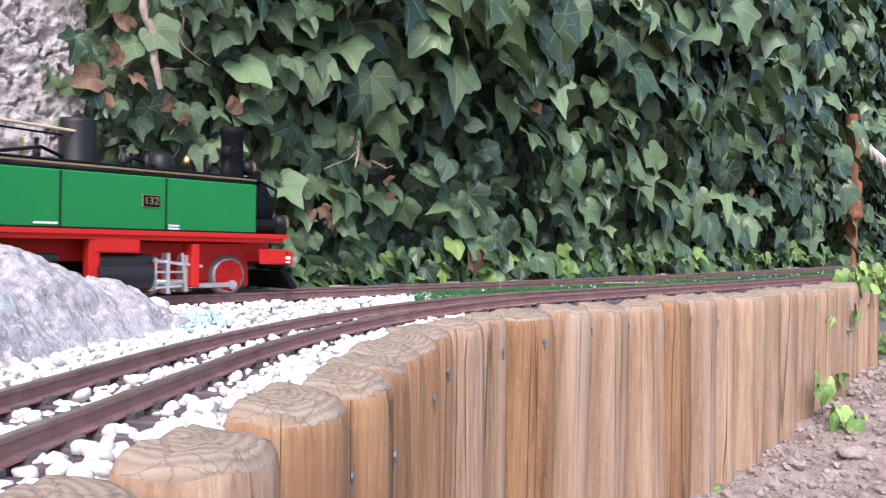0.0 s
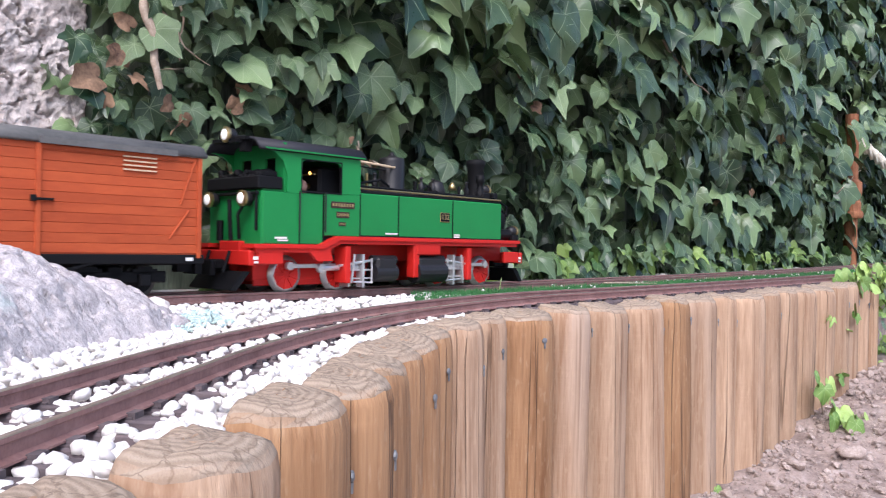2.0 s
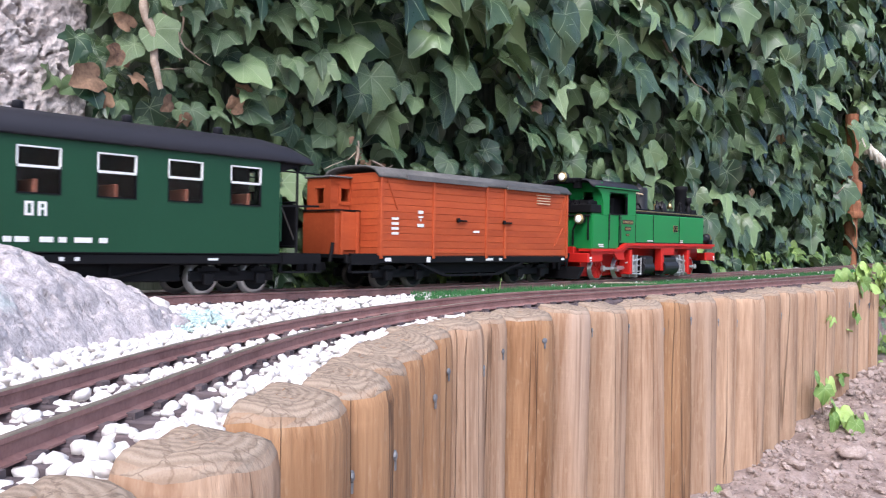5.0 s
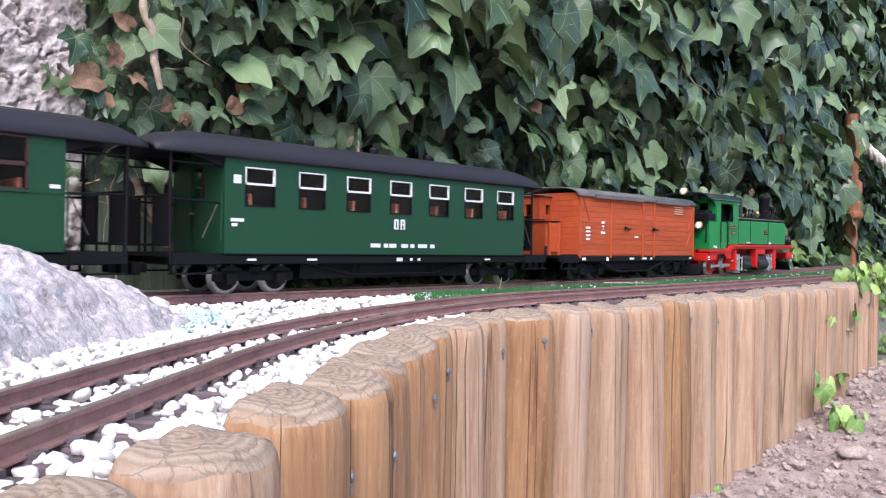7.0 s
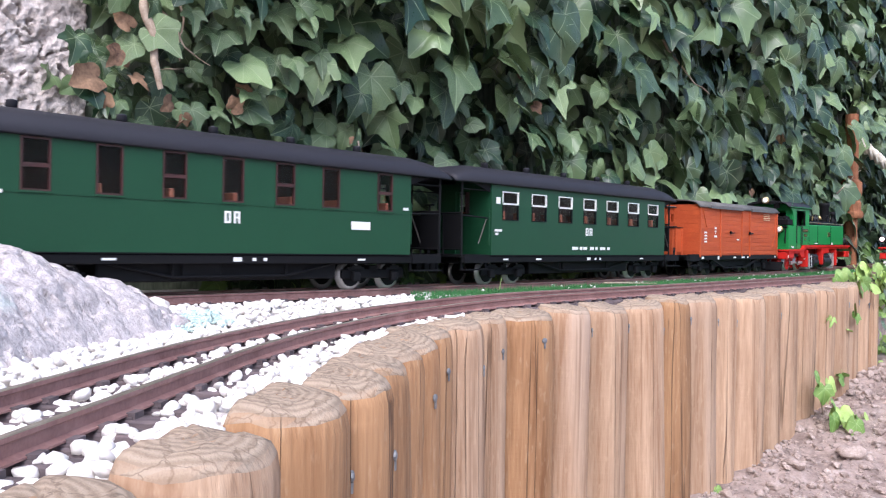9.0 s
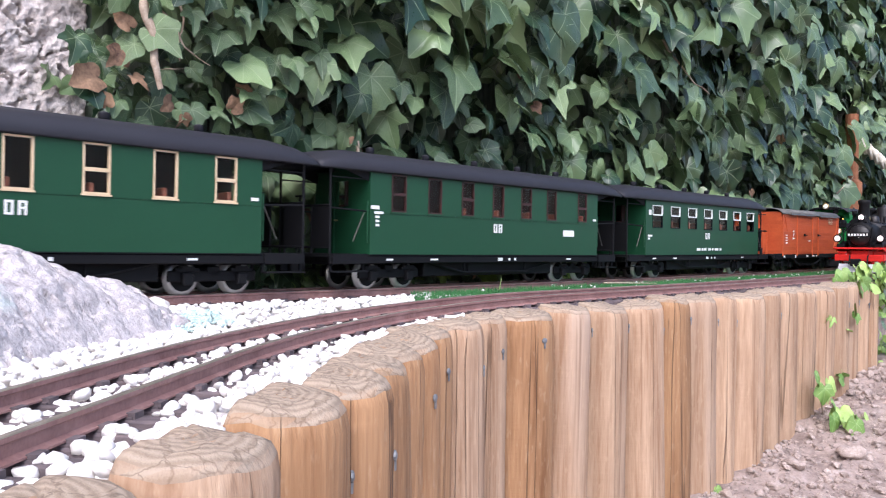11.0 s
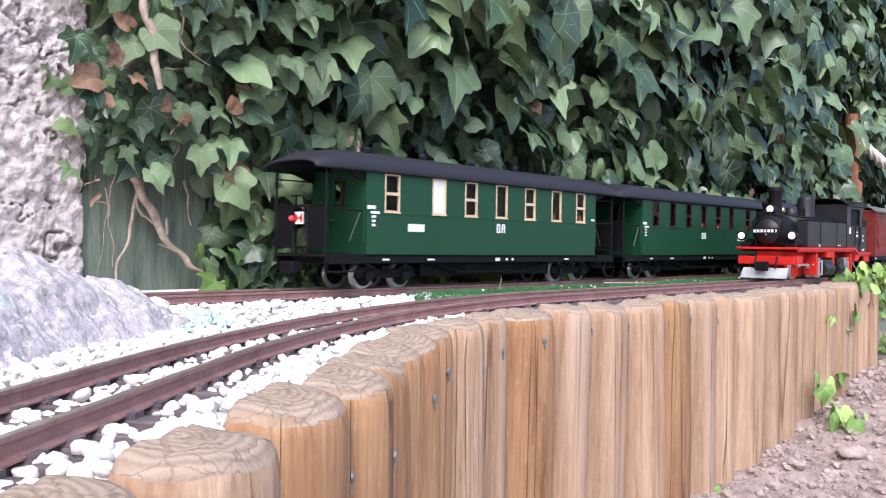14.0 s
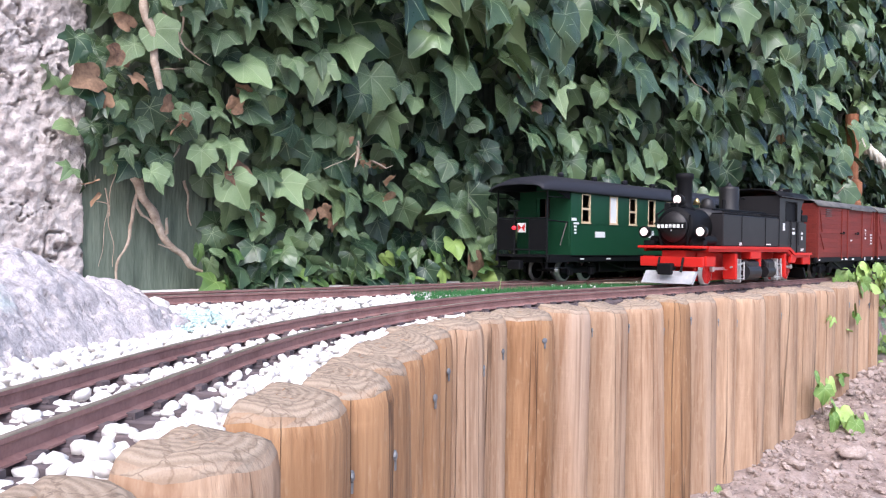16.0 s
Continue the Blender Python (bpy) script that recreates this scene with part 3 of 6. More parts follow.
def wall_and_fence():
    # the rough rendered wall
    bm = bmesh.new()
    n, k = 150, 230
    grid = []
    for i in range(n + 1):
        s = -0.24 + (0.24 - 0.011) * i / n
        row = []
        for j in range(k + 1):
            z = 0.24 + 0.42 * j / k
            d = 0.006 * noise.noise((s * 9, z * 9, 1)) + 0.003 * noise.noise((s * 40, z * 40, 2)) + 0.0035 * noise.noise((s * 110, z * 110, 3)) + 0.0022 * noise.noise((s * 230, z * 230, 3))
            crack = abs(noise.noise((s * 22 + 0.5 * noise.noise((s * 70, z * 70, 8)), z * 34 + 0.5 * noise.noise((s * 70, z * 70, 18)), 5)))
            d -= 0.014 * max(0.0, 1 - crack / 0.05) * max(0.0, min(1.0, 3 * noise.noise((s * 18, z * 18, 6)) + 0.5))
            d -= 0.012 * max(0.0, noise.noise((s * 45, z * 45, 7)) - 0.3)
            d += 0.004 * max(0.0, noise.noise((s * 14, z * 14, 12)))
            x, y, _ = far_line(s, -0.122 + d)
            row.append(bm.verts.new((x, y, z)))
        x, y, _ = far_line(s, -0.34)
        row += [bm.verts.new((x, y, 0.66)), bm.verts.new((x, y, 0.24))]
        grid.append(row)
    for a, b in zip(grid, grid[1:]):
        m = len(a)
        for j in range(m):
            bm.faces.new((a[j], b[j], b[(j + 1) % m], a[(j + 1) % m]))
    bm.faces.new(grid[0])
    bm.faces.new(grid[-1][::-1])
    bmesh.ops.recalc_face_normals(bm, faces=bm.faces[:])
    wall = part("wall_rendered", bm, STUCCO, smooth=True)
    tagged(wall, "rough pale lime-rendered wall with cracks and hollows", "wall", kind="structure")
    bm = boxes((-3.4, -0.24, -0.34, -0.123, 0.0, 1.14), (-0.239, -0.006, -0.34, -0.125, 0.661, 1.14), (-3.4, 8.0, -0.42, -0.345, -0.05, 2.6), bev=0.004)
    back = part("wall_back", bm, STUCCO)
    m = Matrix(((DX, NX, 0, BX), (DY, NY, 0, BY), (0, 0, 1, 0), (0, 0, 0, 1)))
    back.matrix_world = m
    tagged(back, "garden wall behind the ivy", "wall", kind="structure")
    # upright boards of the fence
    fence = empty("fence", label="dark green painted board fence behind the ivy", category="fence", kind="structure")
    plank = boxes((0.0, 0.146, -0.02, 0.0, 0.0, 1.9), bev=0.003)
    pob = part("plank", plank, BOARD)
    pme = pob.data
    bpy.data.objects.remove(pob)
    rnd = random.Random(4)
    for i in range(38):
        ob = new("plank", pme)
        ob.parent = fence
        ob.matrix_world = m @ Matrix.Translation((-0.015 + 0.149 * i, (-0.128 if i < 2 else -0.25) + rnd.uniform(-0.002, 0.002), 0.262 + rise(0.149 * i)))
    # a pale batten along the foot
    bm = bmesh.new()
    last = None
    for i in range(60):
        s = -3.0 + 0.1 * i
        ring = []
        for w, z in ((-0.09, -0.03), (-0.076, -0.03), (-0.076, -0.004), (-0.078, -0.002), (-0.09, -0.002)):
            x, y, _ = far_line(s, w + 0.002 * noise.noise((s * 5, 0, 0)))
            ring.append(bm.verts.new((x, y, RZ + rise(s) + z + 0.001 * noise.noise((s * 9, 3, 0)))))
        if last:
            for j in range(5):
                bm.faces.new((last[j], ring[j], ring[(j + 1) % 5], last[(j + 1) % 5]))
        last = ring
    bmesh.ops.recalc_face_normals(bm, faces=bm.faces[:])
    tagged(part("edging", bm, EDGING), "pale weathered edging strip behind the far track", "edging", kind="structure")


wall_and_fence()


# ---- painted rock between the tracks ----
def rock():
    """A low painted boulder that falls away towards the junction of the tracks."""
    def ramp(v):
        v = max(0.0, min(1.0, v))
        return v * v * (3 - 2 * v)

    bm = bmesh.new()
    nx, ny = 210, 230
    line = [near_line(0.02 * k) for k in range(5, 45)]
    g = []
    for j in range(ny + 1):
        row = []
        for i in range(nx + 1):
            x, y = -0.6 + 0.44 * i / nx, 0.2 + 0.5 * j / ny
            cx, cy, h = min(line, key=lambda p: (p[0] - x) ** 2 + (p[1] - y) ** 2)
            side = -((x - cx) * math.cos(h) - (y - cy) * math.sin(h))
            s, w = along(x, y), across(x, y)
            swell = 0.010 * noise.noise((x * 14, y * 14, 2))
            tall = float(np.interp(s, (-0.6, -0.17, -0.12, -0.07, -0.035, -0.005, 0.02), (0.074, 0.069, 0.06, 0.043, 0.03, 0.016, 0.0)))
            k = 1 - (1 - max(0.0, min(1.0, (side - 0.088 + swell) / 0.085))) ** 2
            k *= ramp((w - 0.056 + swell) / 0.04)
            z = head(x, y) - 0.022 + (tall + swell * min(1.0, tall / 0.03)) * k
            p = Vector((x, y, z))
            crack = abs(noise.noise(p * 26 + Vector((0, 0, 3)) + 0.4 * noise.noise_vector(p * 70)))
            lump = 0.005 * noise.noise(p * 38) + 0.003 * noise.noise(p * 85) + 0.0016 * noise.noise(p * 200) - 0.006 * max(0.0, 1 - crack / 0.07)
            x, y, z = p + Vector((0.35, -0.5, 0.8)) * lump * min(1.0, k * 4)
            row.append(bm.verts.new((x, y, z)))
        g.append(row)
    for a, b in zip(g, g[1:]):
        for i in range(nx):
            bm.faces.new((a[i], a[i + 1], b[i + 1], b[i]))
    tagged(part("rock", bm, ROCK, smooth=True), "lumpy rock painted pale grey with blue-green tints", "rock")


rock()


# ---- turf between the tracks ----
def turf():
    rnd = random.Random(21)
    verts, faces = [], []
    for i in range(24000):
        s = 0.17 + 2.0 * rnd.random() ** 1.5
        w = rnd.uniform(0.036, 0.136)
        if s < 0.30 - (w - 0.03) * 0.9:
            continue
        x, y, _ = far_line(s, w)
        z, a = head(x, y) - 0.013, rnd.uniform(0, 6.3)
        h, r = rnd.uniform(0.007, 0.0125), rnd.uniform(0.0006, 0.0012)
        k = len(verts)
        lx, ly = rnd.uniform(-0.003, 0.003), rnd.uniform(-0.003, 0.003)
        verts += [(x - r * math.cos(a), y - r * math.sin(a), z), (x + r * math.cos(a), y + r * math.sin(a), z), (x + lx, y + ly, z + h), (x + r * math.sin(a), y - r * math.cos(a), z)]
        faces += [(k, k + 1, k + 2), (k + 1, k + 3, k + 2), (k + 3, k, k + 2)]
    me = bpy.data.meshes.new("turf")
    me.from_pydata(verts, [], faces)
    me.materials.append(TURF)
    tagged(new("turf", me), "strip of short bright green artificial turf", "turf", kind="stuff")
    bm = bmesh.new()
    last = None
    for i in range(80):
        s = 0.2 + 0.03 * i
        row = []
        for k in range(9):
            w = 0.036 + 0.0125 * k
            x, y, _ = far_line(s, w)
            row.append(bm.verts.new((x, y, head(x, y) - 0.0085 + 0.0015 * noise.noise((x * 80, y * 80, 2)))))
        if last and s > 0.29:
            for k in range(8):
                bm.faces.new((last[k], last[k + 1], row[k + 1], row[k]))
        last = row
    tagged(part("turf_mat", bm, TURF, smooth=True), "green backing mat of the turf strip", "turf", kind="stuff")
    bits = []
    for i in range(55):
        s, w = rnd.uniform(0.35, 1.8), rnd.uniform(0.035, 0.14)
        x, y, _ = far_line(s, w)
        bits.append((x, y, head(x, y) - 0.0045, rnd.uniform(0.0012, 0.003)))
    pebbles("scattered_pebbles", "a few small white pebbles scattered on the turf", bits, 1)


turf()


# ---- ivy ----
def leaf_outline(kind, rnd):
    """Rows of (degrees from the tip, radius) round the stalk's end, smoothly curved between the lobes."""
    if kind == 0:
        pts = [(0, 1.04), (7, 0.93), (16, 0.78), (27, 0.66), (38, 0.62), (50, 0.68), (60, 0.74), (70, 0.68), (84, 0.56), (102, 0.5), (122, 0.48), (142, 0.42), (160, 0.3)]
    elif kind == 1:
        pts = [(0, 1.0), (9, 0.92), (19, 0.82), (31, 0.74), (44, 0.69), (57, 0.66), (70, 0.62), (84, 0.57), (100, 0.54), (118, 0.52), (136, 0.47), (152, 0.38), (165, 0.26)]
    else:
        pts = [(0, 1.12), (6, 0.98), (14, 0.8), (24, 0.62), (35, 0.53), (47, 0.6), (57, 0.74), (66, 0.68), (80, 0.5), (98, 0.43), (118, 0.46), (138, 0.4), (160, 0.26)]
    skew = rnd.uniform(-0.14, 0.14)
    right = [(a, r * rnd.uniform(0.94, 1.06) * (1 + skew * (a > 20))) for a, r in pts]
    left = [(-a, r * rnd.uniform(0.94, 1.06) * (1 - skew * (a > 20))) for a, r in pts[1:]]
    return right + [(180, 0.1)] + left[::-1]


def leaf_shape(seed):
    """Verts and faces of one leaf; tip towards -y, face towards +z, stalk behind."""
    rnd = random.Random(seed)
    ring = leaf_outline((0, 1, 0, 2, 0, 1, 0, 1, 2)[seed % 9], rnd)
    fold, droop, curl = rnd.uniform(0.25, 0.6), rnd.uniform(0.15, 0.5), rnd.uniform(-0.15, 0.15)

    def place(x, y):
        z = fold * (math.sqrt(x * x + 0.0015) - 0.039) * (1 - 0.7 * abs(x)) - droop * (x * x + y * y) * 0.7 + curl * x + 0.06 * math.sin(6 * x + seed) * math.cos(5 * y + seed)
        return (x, y, z)

    verts, uvs = [place(0, 0)], [(0, 0)]
    n = len(ring)
    for f in (0.36, 0.72, 1.0):
        for a, r in ring:
            q = radians(a)
            g = f * r if f == 1.0 else f * (r * 0.8 + 0.1)
            x, y = g * math.sin(q), -g * math.cos(q)
            verts.append(place(x, y))
            uvs.append((x, y))
    faces = []
    for i in range(n):
        j = (i + 1) % n
        faces.append((0, 1 + i, 1 + j))
        faces.append((1 + i, 1 + n + i, 1 + n + j, 1 + j))
        faces.append((1 + n + i, 1 + 2 * n + i, 1 + 2 * n + j, 1 + n + j))
    b = len(verts)
    verts += [(-0.02, 0.0, -0.01), (0.02, 0.0, -0.01), (0.0, 0.35, -0.35), (0.02, 0.36, -0.38)]
    uvs += [(0, 0)] * 4
    faces.append((b, b + 1, b + 3, b + 2))
    return verts, faces, uvs


SHAPES = [leaf_shape(k) for k in range(9)]


def joined_leaves(name, rows, material, parent=None):
    """One mesh of many leaves; rows of (matrix, shape)."""
    verts, faces, uvs = [], [], []
    for m, k in rows:
        v, f, u = SHAPES[k]
        b = len(verts)
        verts += [m @ Vector(p) for p in v]
        for face in f:
            faces.append(tuple(b + i for i in face))
            uvs += [u[i] for i in face]
    me = bpy.data.meshes.new(name)
    me.from_pydata([tuple(p) for p in verts], [], faces)
    layer = me.uv_layers.new(name="UVMap")
    layer.data.foreach_set("uv", [c for u in uvs for c in u])
    for p in me.polygons:
        p.use_smooth = True
    me.materials.append(material)
    ob = new(name, me)
    ob.parent = parent
    return ob


def leaf_pose(s, w, z, size, rnd, lift=30, spread=38):
    """A leaf that hangs before the wall, facing the viewer and a little up."""
    x, y, _ = far_line(s, w)
    basis = Matrix(((DX, 0, NX), (DY, 0, NY), (0, 1, 0))).to_4x4()
    turn = Euler((radians(-rnd.gauss(lift, 18)), radians(rnd.gauss(-8, spread * 0.7)), radians(rnd.gauss(0, spread)))).to_matrix().to_4x4()
    return Matrix.Translation((x, y, z)) @ basis @ turn @ Matrix.Diagonal((size, size, size, 1))


def vine(name, points, r, parent=None, bumps=0.006):
    """A crooked tapering stem through points of (s, w, z)."""
    bm = bmesh.new()
    path = []
    for a, b in zip(points, points[1:]):
        for i in range(8):
            t = i / 8
            p = [a[k] + (b[k] - a[k]) * t for k in range(3)]
            path.append(p)
    path.append(points[-1])
    rings = []
    for i, (s, w, z) in enumerate(path):
        t = i / len(path)
        s += bumps * 1.5 * noise.noise((z * 30, s * 30, 1))
        z += bumps * noise.noise((z * 30, s * 30, 5))
        x, y, _ = far_line(s, w)
        rr = r * (1.1 - 0.6 * t) * (1 + 0.25 * noise.noise((s * 60, z * 60, 0)))
        ring = []
        for j in range(7):
            a = 2 * math.pi * j / 7
            ring.append(bm.verts.new((x + rr * math.cos(a) * DX + rr * math.sin(a) * NX, y + rr * math.cos(a) * DY + rr * math.sin(a) * NY, z + rr * 0.4 * math.cos(a))))
        rings.append(ring)
    for a, b in zip(rings, rings[1:]):
        for j in range(7):
            bm.faces.new((a[j], b[j], b[(j + 1) % 7], a[(j + 1) % 7]))
    bmesh.ops.recalc_face_normals(bm, faces=bm.faces[:])
    return part(name, bm, STEM, parent, smooth=True)


def ivy():
    rnd = random.Random(31)
    root = empty("ivy", label="dense dark green climbing ivy covering the fence", category="ivy")
    near, rest, old = [], [], []
    s = -0.16
    while s < 4.6:
        step = 0.033 if s < 0.9 else 0.043
        top = min(1.75, 0.46 + 0.42 * (s + 1.0))
        z = 0.3 + rise(s)
        while z < top:
            bare = False
            if s < 0.105 and z < 0.425 - 0.03 * noise.noise((s * 30, z * 30, 1)):
                bare = True
            if s < -0.03 - 0.045 * noise.noise((z * 20, 3, 1)) - 0.1 * max(0.0, z - 0.5):
                bare = True
            if not bare:
                high = max(0.0, min(1.0, (z - 0.42 - rise(s)) / 0.28))
                gap = noise.noise((s * 6, z * 6, 11))
                if any((s - a) ** 2 + (z - b) ** 2 < c for a, b, c in ((0.78, 0.66, 0.003), (0.77, 0.6, 0.0025), (0.98, 0.62, 0.006), (0.553, 0.572, 0.0018), (0.37, 0.553, 0.001), (0.29, 0.49, 0.0008), (0.2, 0.612, 0.0012), (0.62, 0.443, 0.0012), (1.43, 0.84, 0.006), (1.59, 0.68, 0.006))):
                    gap = -1.0      # hollows in the growth
                bulge = (0.02 + 0.03 * high) * noise.noise((s * 6, z * 6, 4)) + 0.05 * high * (0.3 if s < 0.16 else 1.0 if s < 1.5 else 0.4)
                big = 0.75 + 0.45 * high if s < 0.9 else 1.05 + 0.25 * high
                edge = s < 0.3
                big *= 0.62 if s < 0.12 else 0.8 if edge else 1.0
                for _ in range((3 if s < 0.12 else 2 if edge else 1) if gap > -0.2 or edge or rnd.random() < (0.06 if gap < -0.9 else 0.2) else 0):
                    m = leaf_pose(s + rnd.uniform(-1, 1) * step * 0.7, -0.08 + bulge + rnd.uniform(-0.02 - 0.02 * high, 0.014 + 0.02 * high), z + rnd.uniform(-1, 1) * step * 0.6, rnd.choice((rnd.uniform(0.024, 0.04), rnd.uniform(0.036, 0.058), rnd.uniform(0.042, 0.062))) * big, rnd, 30, 30)
                    (near if 0.0 < s < 0.75 and 0.36 < z < 0.62 and len(near) < 300 else rest).append((m, rnd.randrange(9)))
                for k in range(2 if edge or rnd.random() < 0.5 else 1):
                    old.append((leaf_pose(s + rnd.uniform(-1, 1) * step, -0.114 + max(0.0, bulge) * 0.12 + (rnd.uniform(-0.008, 0.008) if s < 0.3 else rnd.uniform(-0.09, 0.006)), z + rnd.uniform(-1, 1) * step, rnd.uniform(0.028, 0.05) * big, rnd, 12, 40), rnd.randrange(9)))
            z += step
        s += step
    variants = []
    for v, f, u in SHAPES:
        me = bpy.data.meshes.new("leaf")
        me.from_pydata(v, [], f)
        layer = me.uv_layers.new(name="UVMap")
        layer.data.foreach_set("uv", [c for face in f for i in face for c in u[i]])
        for p in me.polygons:
            p.use_smooth = True
        me.materials.append(LEAF)
        variants.append(me)
    for m, k in near:
        ob = new("leaf", variants[k])
        ob.parent, ob.matrix_world = root, m
    tagged(joined_leaves("outer_leaves", rest, LEAF, root), kind="stuff")
    tagged(joined_leaves("inner_leaves", old, LEAF, root), kind="stuff")
    for pts, r in (
        ([(0.005, -0.042, 0.64), (0.013, -0.042, 0.582), (0.019, -0.042, 0.55), (0.018, -0.042, 0.522), (0.029, -0.042, 0.494)], 0.0052),
        ([(0.02, -0.042, 0.514), (0.034, -0.042, 0.519), (0.047, -0.042, 0.521)], 0.0024),
        ([(0.02, -0.112, 0.425), (0.039, -0.112, 0.405), (0.059, -0.11, 0.37), (0.078, -0.108, 0.341), (0.1, -0.104, 0.322), (0.114, -0.1, 0.316)], 0.0048),
        ([(0.03, -0.112, 0.43), (0.046, -0.11, 0.398)], 0.003),
        ([(0.042, -0.114, 0.4), (0.036, -0.114, 0.375), (0.031, -0.114, 0.352), (0.024, -0.114, 0.325), (0.02, -0.114, 0.303)], 0.0022),
        ([(0.04, -0.114, 0.392), (0.044, -0.112, 0.376), (0.055, -0.11, 0.366)], 0.0018),
        ([(0.07, -0.106, 0.358), (0.068, -0.105, 0.372)], 0.0018),
        ([(0.075, -0.106, 0.343), (0.062, -0.104, 0.347)], 0.0014),
        ([(0.07, -0.09, 0.464), (0.067, -0.095, 0.431), (0.074, -0.1, 0.419)], 0.0016),
        ([(0.097, -0.116, 0.418), (0.1, -0.116, 0.39), (0.105, -0.116, 0.366)], 0.0014),
        ([(0.02, -0.12, 0.42), (0.014, -0.12, 0.37), (0.008, -0.12, 0.32)], 0.0006),
        ([(0.012, -0.12, 0.4), (0.018, -0.12, 0.36), (0.022, -0.12, 0.32)], 0.0006),
        ([(-0.008, -0.105, 0.388), (0.006, -0.108, 0.384), (0.012, -0.11, 0.372)], 0.001),
        ([(0.05, -0.06, 0.6), (0.058, -0.06, 0.56), (0.052, -0.06, 0.53)], 0.0014),
        ([(0.035, -0.06, 0.58), (0.06, -0.055, 0.545), (0.09, -0.055, 0.53)], 0.0012),
        ([(0.0, -0.085, 0.47), (0.03, -0.08, 0.468), (0.07, -0.08, 0.472)], 0.0012),
        ([(0.24, -0.06, 0.436), (0.27, -0.055, 0.452), (0.285, -0.055, 0.464)], 0.0018),
        ([(0.285, -0.055, 0.478), (0.29, -0.055, 0.46), (0.288, -0.055, 0.445)], 0.0022),
        ([(0.31, -0.055, 0.452), (0.33, -0.055, 0.444), (0.34, -0.055, 0.448)], 0.002),
        ([(1.0, -0.05, 0.75), (1.1, -0.04, 0.69), (1.2, -0.04, 0.665)], 0.0025),
        ([(2.0, -0.06, 0.50), (2.15, -0.06, 0.56), (2.25, -0.06, 0.6)], 0.003),
    ):
        vine("stem", pts, r, root)
    # withered leaves caught among the green
    withered = []
    for sv, zv, size in ((0.001, 0.548, 0.022), (-0.03, 0.488, 0.034), (-0.007, 0.519, 0.026), (0.008, 0.5, 0.02), (-0.02, 0.47, 0.018), (0.13, 0.504, 0.018), (0.116, 0.484, 0.022), (0.045, 0.48, 0.02), (0.055, 0.459, 0.02), (0.06, 0.47, 0.014), (-0.024, 0.398, 0.017), (-0.02, 0.385, 0.016), (0.125, 0.415, 0.034), (0.206, 0.415, 0.024), (0.227, 0.38, 0.02), (0.247, 0.384, 0.022), (0.26, 0.37, 0.018),
                         (0.283, 0.472, 0.011), (0.29, 0.462, 0.01), (0.287, 0.452, 0.011), (0.295, 0.457, 0.009), (0.308, 0.449, 0.01), (0.32, 0.446, 0.011), (0.331, 0.444, 0.012), (0.34, 0.447, 0.01), (0.356, 0.43, 0.02), (0.35, 0.4, 0.024), (0.154, 0.376, 0.022), (0.6, 0.6, 0.014), (0.64, 0.56, 0.02), (0.93, 0.56, 0.016), (1.3, 0.45, 0.018), (1.45, 0.48, 0.02), (1.62, 0.62, 0.026), (2.0, 0.5, 0.02)):
        withered.append((leaf_pose(sv, -0.068 + (0.012 if zv > 0.45 else 0.0), zv + size * 0.3, size * 0.78, rnd, 15, 70), rnd.randrange(9)))
    tagged(joined_leaves("withered_leaves", withered, DEAD, root), "dry brown curled leaves")
    # young shoots along the foot
    low = empty("ground_ivy", label="bright young ivy shoots along the foot of the fence", category="ivy")
    fresh, dark = [], []
    s = 0.1
    while s < 3.4:
        x, y, _ = far_line(s)
        lush = noise.noise((s * 7, 0, 3))
        for k in range(3):
            h = RZ + rise(s) + rnd.uniform(0.0, 0.045 + 0.03 * lush)
            m = leaf_pose(s + rnd.uniform(-0.02, 0.02), -0.074 + rnd.uniform(-0.012, 0.006), h, rnd.uniform(0.016, 0.034), rnd, 38, 50)
            (fresh if rnd.random() < 0.42 + 0.6 * max(0, lush) else dark).append((m, rnd.randrange(9)))
        s += 0.022
    tagged(joined_leaves("young_leaves", fresh, FRESH, low), "fresh yellow-green leaves", kind="stuff")
    tagged(joined_leaves("green_leaves", dark, LEAF, low), kind="stuff")
    dry = joined_leaves("fallen_leaf", [(leaf_pose(0.515, -0.064, RZ + 0.032, 0.032, rnd, 10, 20), 0)], DEAD)
    tagged(dry, "dry tan fallen leaf leaning against the ivy", "leaf")


ivy()


